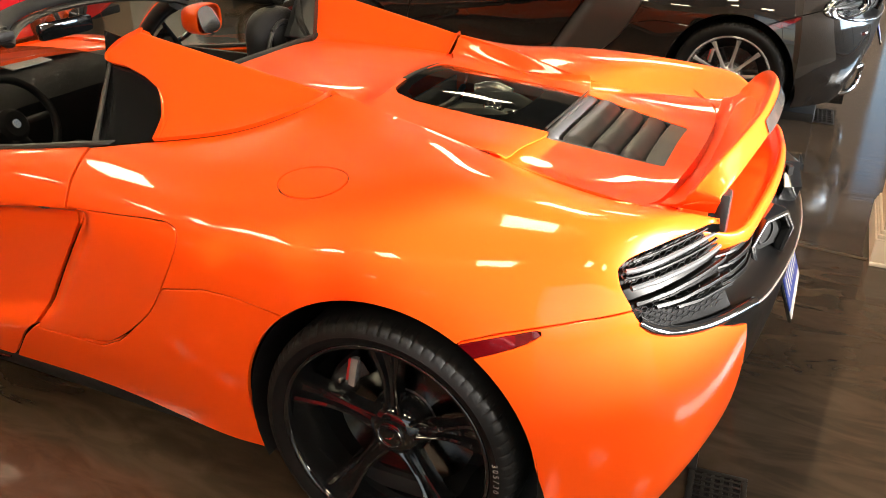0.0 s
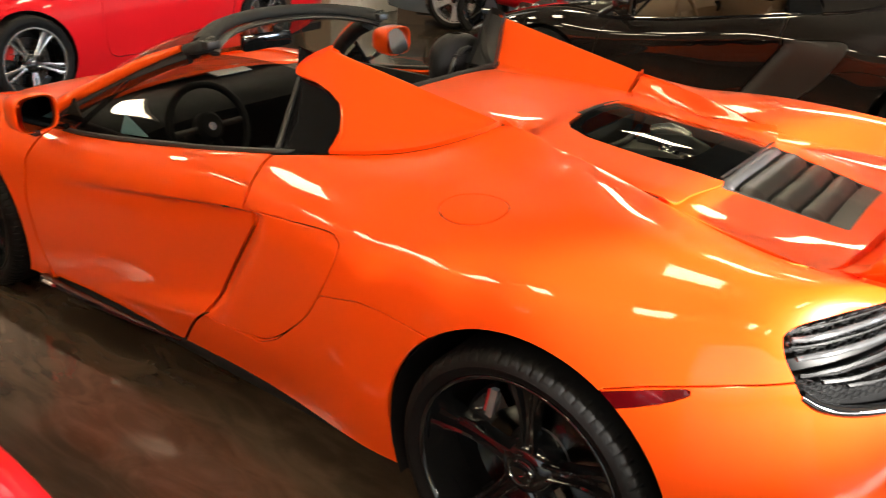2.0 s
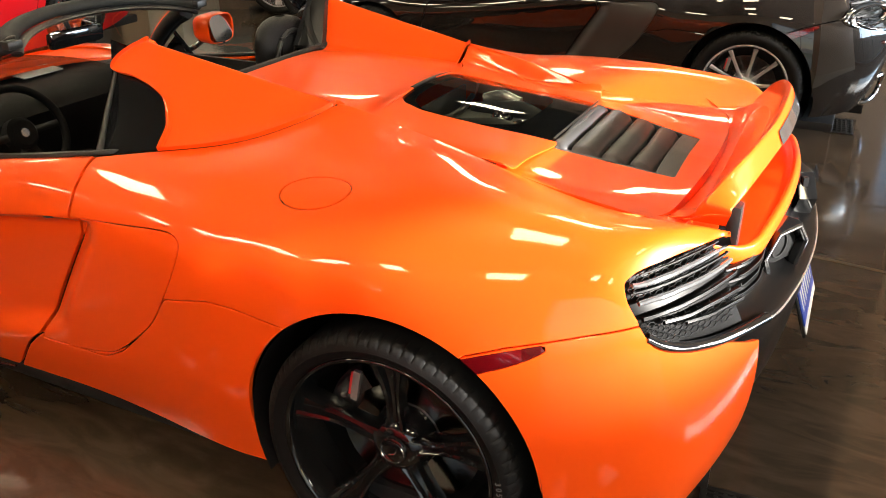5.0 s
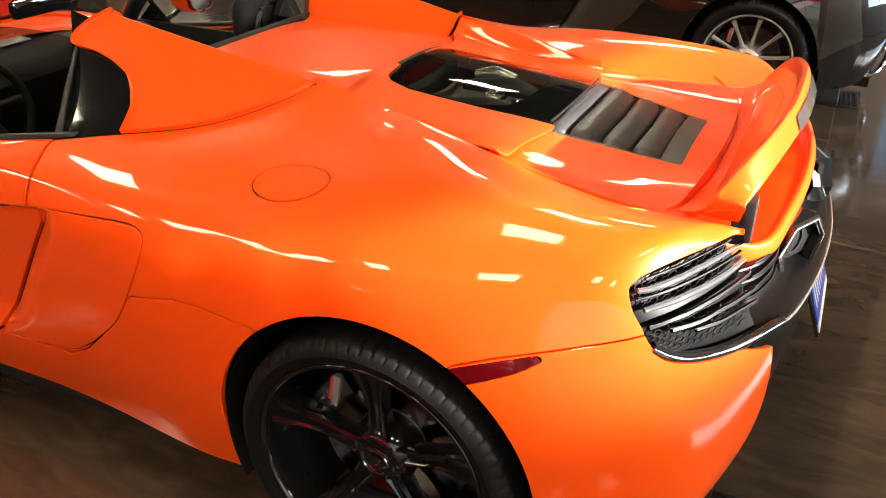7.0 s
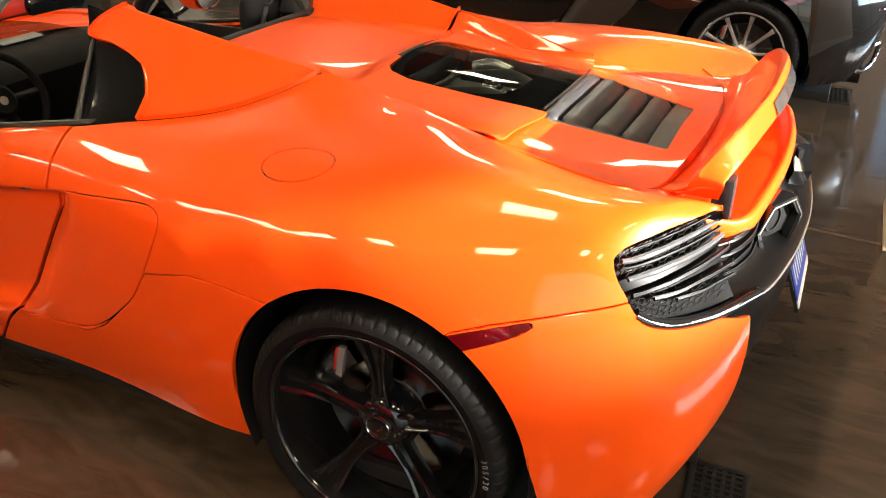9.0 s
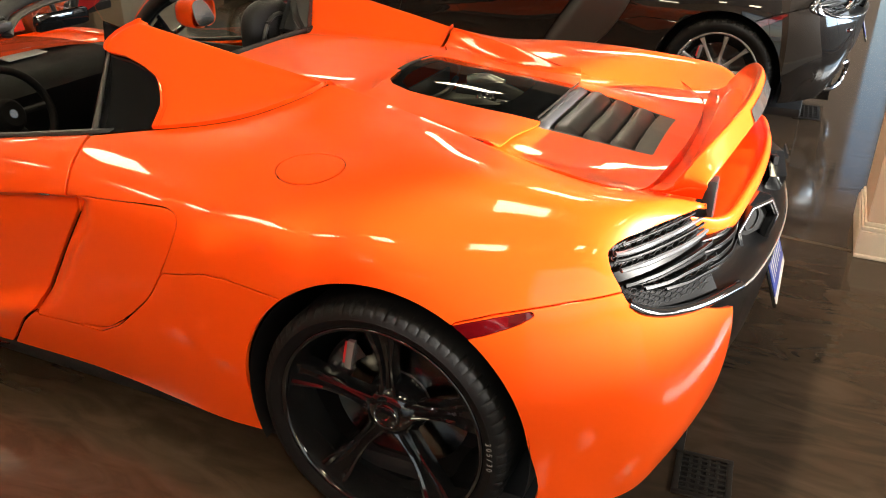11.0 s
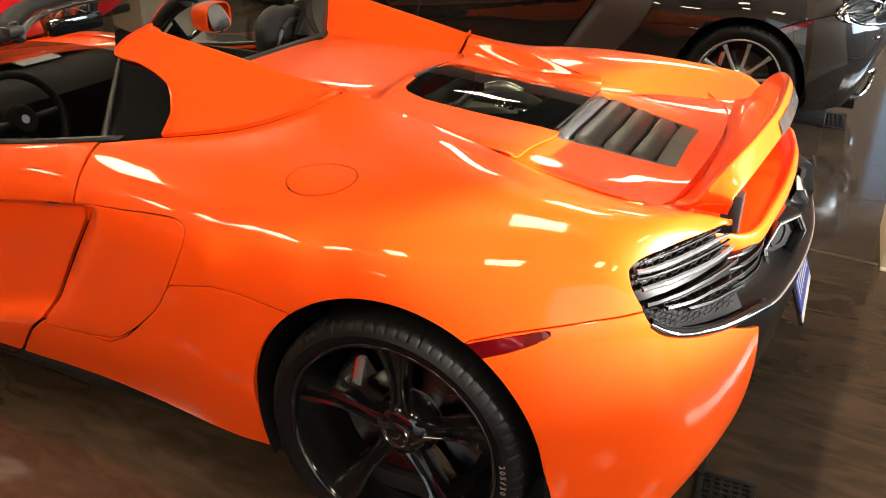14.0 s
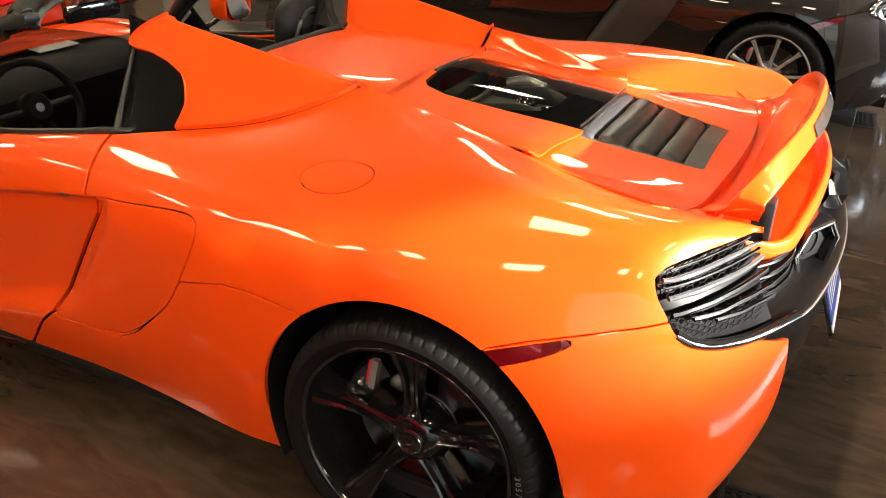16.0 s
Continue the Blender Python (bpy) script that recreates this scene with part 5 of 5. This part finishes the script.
def coupe(label, m, colour, metal, spoke_count, twin, calip, face):
    """A rounded two-door car; face: the metal of the wheel's face."""
    c = thing("coupe_car", label, "car", "parked cars")
    c.matrix_basis = m
    window = inside(SIDE_WINDOW)
    glazed = lambda P: np.where(P[:, 1] > .40, window(P), -1)
    front, back = inside(FRONT_SCREEN, (0, 1)), inside(BACK_SCREEN, (0, 1))
    screens = lambda P: np.where(P[:, 2] > .86, np.maximum(front(P), back(P)), -1)
    for name, f, lo, hi in (("windscreen", front, -2.3, -1.3), ("rear_window", back, -.5, .5)):
        half = [trim(grid(band(COUPE_GRID, lo, hi) - np.array((0, 0, .004))), lambda P: f(P) + .006) for _ in (0, 1)]
        part(name, merged(half[0], flip_y(half[1])), TINTED, c)
    part("cabin_tub", boxed((-2.0, -.55, .3), (.1, .55, .86), .05), LEATHER, c)
    for s in (-1, 1):
        fl = lambda bm: flip_y(bm) if s < 0 else bm
        bm = grid(COUPE_GRID)
        for f in (outside(ARCHES[0]), outside(ARCHES[1]), lambda P: -glazed(P), lambda P: -screens(P), outside(COUPE_DOOR, gap=.003)):
            trim(bm, f)
        part("body_side", fl(bm), colour, c)
        bm = trim(grid(band(COUPE_GRID, -2.2, -.5)), inside(COUPE_DOOR, inset=.003))
        part("door", fl(rim_down(bm)), colour, c)
        bm = grid(COUPE_GRID - np.array((0, .006, .003)))
        part("side_window", fl(trim(bm, lambda P: glazed(P) + .006)), TINTED, c)
        eye = outline([(-3.20 + .145 * math.cos(a), .645 + .085 * math.sin(a) + .03 * math.cos(a)) for a in np.linspace(0, 2 * np.pi, 16, endpoint=False)])
        lit = lambda P: np.where(P[:, 1] > .3, inside(eye)(P), -1)
        lens = part("headlamp", fl(rim_down(trim(grid(band(COUPE_GRID, -3.5, -2.9) + np.array((0, .004, .004))), lit), .02)), GLASS, c, "clear oval headlamp")
        part("lamp_bowl", fl(trim(grid(band(COUPE_GRID, -3.5, -2.9) + np.array((0, .0015, .0015))), lit)), REFLECTOR, lens)
        rim_pts = np.array([COUPE_GRID.reshape(-1, 3)[((COUPE_GRID.reshape(-1, 3)[:, (0, 2)] - q) ** 2).sum(1).argmin()] for q in eye[::8]]) + (0, .004, .004)
        part("lamp_rim", tube(np.concatenate([rim_pts, rim_pts[:1]]) * (1, s, 1), .012, 8, 60), SILVER, lens)
        for q in range(4):
            part("lamp_bulb", revolve([(0, -.012), (.018, -.010), (.026, 0), (.026, .01)], 16), CHROME, lens).matrix_basis = pose(-3.27 + q % 2 * .11, s * (.685 + q % 2 * .045), .63 + q // 2 * .05 + q % 2 * .03, 0, 0, -50 if s < 0 else 230)
        part("indicator", tube(np.array([(-3.20, .805, .49), (-3.12, .825, .50), (-3.05, .85, .50)]) * (1, s, 1), [.006, .014, .004], 8, 14), CLEAR_LENS, c)
        for x in (-2.70, -.25):
            part("arch_liner", boxed((x - .32, s * .55 - .15, .2), (x + .32, s * .55 + .15, .66)), DARK, c)
        part("door_mirror", tube(np.array([(-1.95, .88, .93), (-1.93, .97, .95), (-1.93, 1.05, .95)]) * (1, s, 1), [.03, .06, .04], 10, 14, .7), colour, c)
        for hx in (-2.70, -.25):
            wheel(c, (hx, s * .90, .335), .335, .255, .24, metal, spoke_count, s, dish=.03, twin=twin, calip=calip, width=1.0, turn0=54, spoke_metal=face)
    part("tail_lamp", tube([(.80, -.60, .60), (.86, -.3, .64), (.87, 0, .645), (.86, .3, .64), (.80, .60, .60)], .03, 8, 30), RED_LENS, c)
    part("underbody", boxed((-3.2, -.8, .12), (.7, .8, .2), .02), DARK, c)
    return c


DUO = material("machined wheel face", (0.62, 0.62, 0.63), 0.22, 0.9, vary=0.06)
RED_CALIPER = material("red caliper", (0.55, 0.02, 0.015), 0.3, coat=0.6, vary=0.05)
coupe("glossy red rounded coupe with silver five-spoke wheels", pose(-6.34, 3.24, 0, 0, 0, 97), RED, GLOSS_BLACK, 5, True, RED_CALIPER, DUO)
coupe("glossy red car parked close beside the orange one", pose(-.50, -2.76, 0), RED, DUO, 5, True, CALIPER, DUO)
coupe("dark blue-grey car with silver wheels at the back", pose(-2.75, 7.25, 0, 0, 0, 18), GREY_PAINT, SILVER, 5, True, CALIPER, SILVER)


# ---- a motorcycle between the parked cars ----
bike = thing("motorcycle", "red faired motorcycle with pale engine parts", "motorcycle")
bike.matrix_basis = pose(-3.85, 5.55, 0, 0, 0, 8)
ring = lambda x, w, lo, hi: [(x, w * math.cos(a), (lo + hi) / 2 + (hi - lo) / 2 * math.copysign(abs(math.sin(a)) ** .8, math.sin(a))) for a in np.linspace(0, 2 * np.pi, 20, endpoint=False)]
part("fairing", grid(np.array([ring(*q) for q in ((-.74, .03, .72, .80), (-.66, .14, .52, .90), (-.50, .20, .37, .98), (-.28, .21, .35, .90), (-.05, .20, .36, .74), (.15, .14, .42, .66), (.24, .05, .50, .60))]), True), RED, bike)
part("fuel_tank", grid(np.array([ring(*q) for q in ((-.30, .05, .76, .84), (-.22, .14, .72, .96), (0, .16, .72, .98), (.18, .10, .72, .88), (.24, .03, .76, .80))]), True), RED, bike)
part("saddle", tube([(.16, 0, .80), (.42, 0, .80), (.70, 0, .88)], [.09, .12, .05], 12, 20, .45), LEATHER, bike)
part("engine_block", boxed((-.22, -.17, .24), (.18, .17, .52), .04), STEEL, bike)
for k in range(3):
    part("engine_cover", revolve([(0, -.03), (.05, -.03), (.07, -.01), (.075, .02)], 20), SILVER, bike).matrix_basis = pose(-.16 + k * .14, -.18, .33 + .05 * (k % 2))
part("exhaust_pipe", tube([(-.24, -.10, .40), (-.26, -.14, .26), (0, -.18, .20), (.45, -.20, .30), (.78, -.20, .48)], [.02, .02, .025, .04, .05], 12, 40), SILVER, bike)
part("handlebar", tube([(-.46, -.34, .98), (-.50, -.1, 1.0), (-.50, .1, 1.0), (-.46, .34, .98)], .014, 8, 24), SATIN_BLACK, bike)
for x in (-.72, .68):
    hub = new("wheel")
    hub.parent = bike
    hub.location = (x, -.06, .30)
    part("tyre", tyre_mesh(.30, .22, .12, 36), RUBBER, hub)
    part("rim", revolve([(.22, .01), (.20, .02), (.19, .06), (.20, .10), (.22, .11)], 48), GLOSS_BLACK, hub)
    for k in range(5):
        a = 2 * math.pi * k / 5
        part("spoke", tube([(0, .06, 0), (.20 * math.cos(a), .06, .20 * math.sin(a))], .012, 6, 4), GLOSS_BLACK, hub)


# ---- the room ----
def slab(name, lo, hi, mat, label, category, bevel=0.0):
    return tagged(part(name, boxed(lo, hi, bevel), mat, None, smooth=False), label, category, kind="structure")


X0, X1, Y0, Y1, H = -13.0, 7.5, -7.0, 10.5, 4.2
slab("floor", (X0 - .2, Y0 - .2, -.15), (X1 + .2, Y1 + .2, 0), FLOOR, "polished brown stained concrete showroom floor", "floor")
slab("ground", (X0 - 150, Y0 - 150, -.4), (X1 + 150, Y1 + 150, -.16), material("pale forecourt", (0.32, 0.31, 0.29), 0.8, vary=0.15, scale=.6), "pale paved forecourt outside the windows", "ground")
slab("ceiling", (X0, Y0, H), (X1, Y1, H + .2), CEILING, "dark painted showroom ceiling", "ceiling")
slab("wall_west", (X0 - .2, Y0, 0), (X0, Y1, H), WALL, "brown painted showroom wall", "wall")
# open gap left in the north wall so daylight streaks the floor's reflection
slab("wall_north", (X0, Y1, 0), (1.52, Y1 + .2, H), WALL, "brown painted showroom wall", "wall")
slab("wall_north_end", (1.9, Y1, 0), (X1, Y1 + .2, H), WALL, "brown painted showroom wall", "wall")
slab("wall_north_head", (1.52, Y1, 3.0), (1.9, Y1 + .2, H), WALL, "wall over a narrow gap added for the floor's bright streak", "wall")
slab("wall_south", (X0, Y0 - .2, 0), (1.0, Y0, H), WALL, "brown painted showroom wall", "wall")
slab("wall_south_head", (1.0, Y0 - .2, 3.2), (X1, Y0, H), WALL, "wall over the shopfront windows", "wall")
slab("wall_east_head", (X1, Y0, 3.06), (X1 + .2, Y1, H), WALL, "wall over the high windows", "wall")
slab("wall_east_foot", (X1, Y0, 0), (X1 + .2, Y1, .22), WALL, "low brown sill wall under the windows", "wall")
# out of view; height and south end set to shape the low sun and sky
slab("backdrop", (X1 + 22.5, -10, -.15), (X1 + 32, 90, 8.85), material("far building", (0.30, 0.24, 0.18), 0.8, vary=0.2, scale=.4), "unseen brown building added across the forecourt to screen low sun", "building")
for name, run in (("window_east", [(X1 + .1, y) for y in np.arange(Y0, Y1 + .01, 2.5)]), ("window_south", [(x, Y0 - .1) for x in np.arange(1.0, X1 + .01, 1.625)])):
    wnd = tagged(new(name), "dark framed shopfront window onto daylight", "window", kind="structure")
    for (xa, ya), (xb, yb) in zip(run[:-1], run[1:]):
        part("mullion", boxed((xa - .04, ya - .04, .22 if name == "window_east" else 0), (xa + .04, ya + .04, 3.06 if name == "window_east" else 3.2), .006), SATIN_BLACK, wnd)
        if name == "window_east":
            continue
        lo = (min(xa, xb) - .03 * (xa == xb), min(ya, yb) - .03 * (ya == yb), 2.1)
        hi = (max(xa, xb) + .03 * (xa == xb), max(ya, yb) + .03 * (ya == yb), 2.18)
        part("transom", boxed(lo, hi), SATIN_BLACK, wnd)


def window_light(name, eye, target, w, h, watts, tint=(1.0, .95, .86)):
    a = new(name, bpy.data.lights.new(name, "AREA"))
    a.data.shape, a.data.size, a.data.size_y, a.data.energy, a.data.color = "RECTANGLE", w, h, watts, tint
    a.matrix_world = look(eye, target)


window_light("daylight_east", (X1 + .3, 4.0, 2.70), (0, 4.0, 1.6), 11, .70, EAST_W)
window_light("daylight_sky", (X1 + .3, 6.5, 2.3), (0, 6.5, 1.6), 7.8, 1.4, SKY_W, (.58, .80, 1.0))
window_light("daylight_south", (4.2, Y0 + .05, 1.75), (4.2, 0, 1.2), 6, 2.4, SOUTH_W)
# row y = -4.9 is packed closer, as added fill for the near flank
for x in (-8.3, -6.3, -4.3, -2.3, -.3, 1.7, 3.7):
    for y in (-4.9, -1.3, 2.2, 5.8):
        # the panel at (-6.3, 2.2) is added to brighten the white column
        if (x, y) == (3.7, 5.8) or (x in (-6.3, -2.3, 1.7) and y != -4.9 and (x, y) not in ((-2.3, 5.8), (-6.3, 2.2))):
            continue
        lt = thing("ceiling_light", "flat rectangular ceiling light panel, lit", "ceiling light", "ceiling lights")
        lt.location = (x, y, H - .06)
        part("diffuser", boxed((-.27, -.43, 0), (.27, .43, .02), .003), LAMP_PANEL, lt, smooth=False)
        part("frame", boxed((-.30, -.46, .02), (.30, .46, .06), .003), TRIM, lt, smooth=False)

# the end of a beige partition with its skirting
turn = pose(1.16, 1.425, 0)
partition = tagged(new("wall_partition"), "beige painted partition end with cream skirting", "wall", kind="structure")
partition.matrix_basis = turn
part("wall_face", boxed((.025, .025, 0), (3.0, .49, H)), BEIGE, partition, smooth=False)
part("skirting", merged(boxed((0, 0, 0), (3.0, .51, .125), .004), boxed((.006, .006, .125), (3.0, .505, .145), .006), boxed((.014, .014, .145), (3.0, .50, .165), .006)), TRIM, partition)
part("skirting_shoe", tube([(2.9, -.006, .008), (.0, -.006, .008)], .010, 8), TRIM, partition)


# ---- things on the floor ----
def drain(at, w, d, turn_by):
    g = thing("floor_drain", "dark cast-iron drain grate let into floor", "drain", "floor drains")
    g.matrix_basis = pose(*at, 0, 0, turn_by)
    part("grate_frame", merged(boxed((0, 0, .001), (w, .018, .006), .001), boxed((0, d - .018, .001), (w, d, .006), .001), boxed((0, .018, .001), (.018, d - .018, .006), .001), boxed((w - .018, .018, .001), (w, d - .018, .006), .001)), IRON, g)
    part("grate_pit", boxed((.01, .01, .0005), (w - .01, d - .01, .0015)), DARK, g)
    n = 7
    for i in range(n):
        y = .03 + (d - .06) * i / (n - 1)
        part("grate_bar", boxed((.018, y - .0045, .0016), (w - .018, y + .0045, .0055), .001), IRON, g)
    for i in range(4):
        x = .018 + (w - .036) * (i + 1) / 5
        part("grate_bar", boxed((x - .005, .018, .0016), (x + .005, d - .018, .0050), .001), IRON, g)


drain((.685, -.475, 0), .165, .20, 4)
drain((.775, 3.55, 0), .175, .36, 2)
joint = boxed((-1.2, -.012, .0005), (1.14, .012, .0022))
tagged(part("floor_joint", joint, material("joint filler", (0.10, 0.062, 0.03), 0.4, vary=0.3, scale=12), None, smooth=False), "narrow tan joint line across floor", "joint", kind="structure").matrix_basis = pose(0.02, 1.60, 0, 0, 0, -6.4)
tagged(part("column", boxed((-6.95, 5.5, 0), (-6.42, 6.2, H), .01), PLASTER, None, smooth=False), "white painted square column", "column", kind="structure")
tagged(part("wall_return", boxed((-7.55, 5.62, 0), (-6.955, 6.1, H), .006), BEIGE, None, smooth=False), "beige painted wall return beside a white column", "wall", kind="structure")
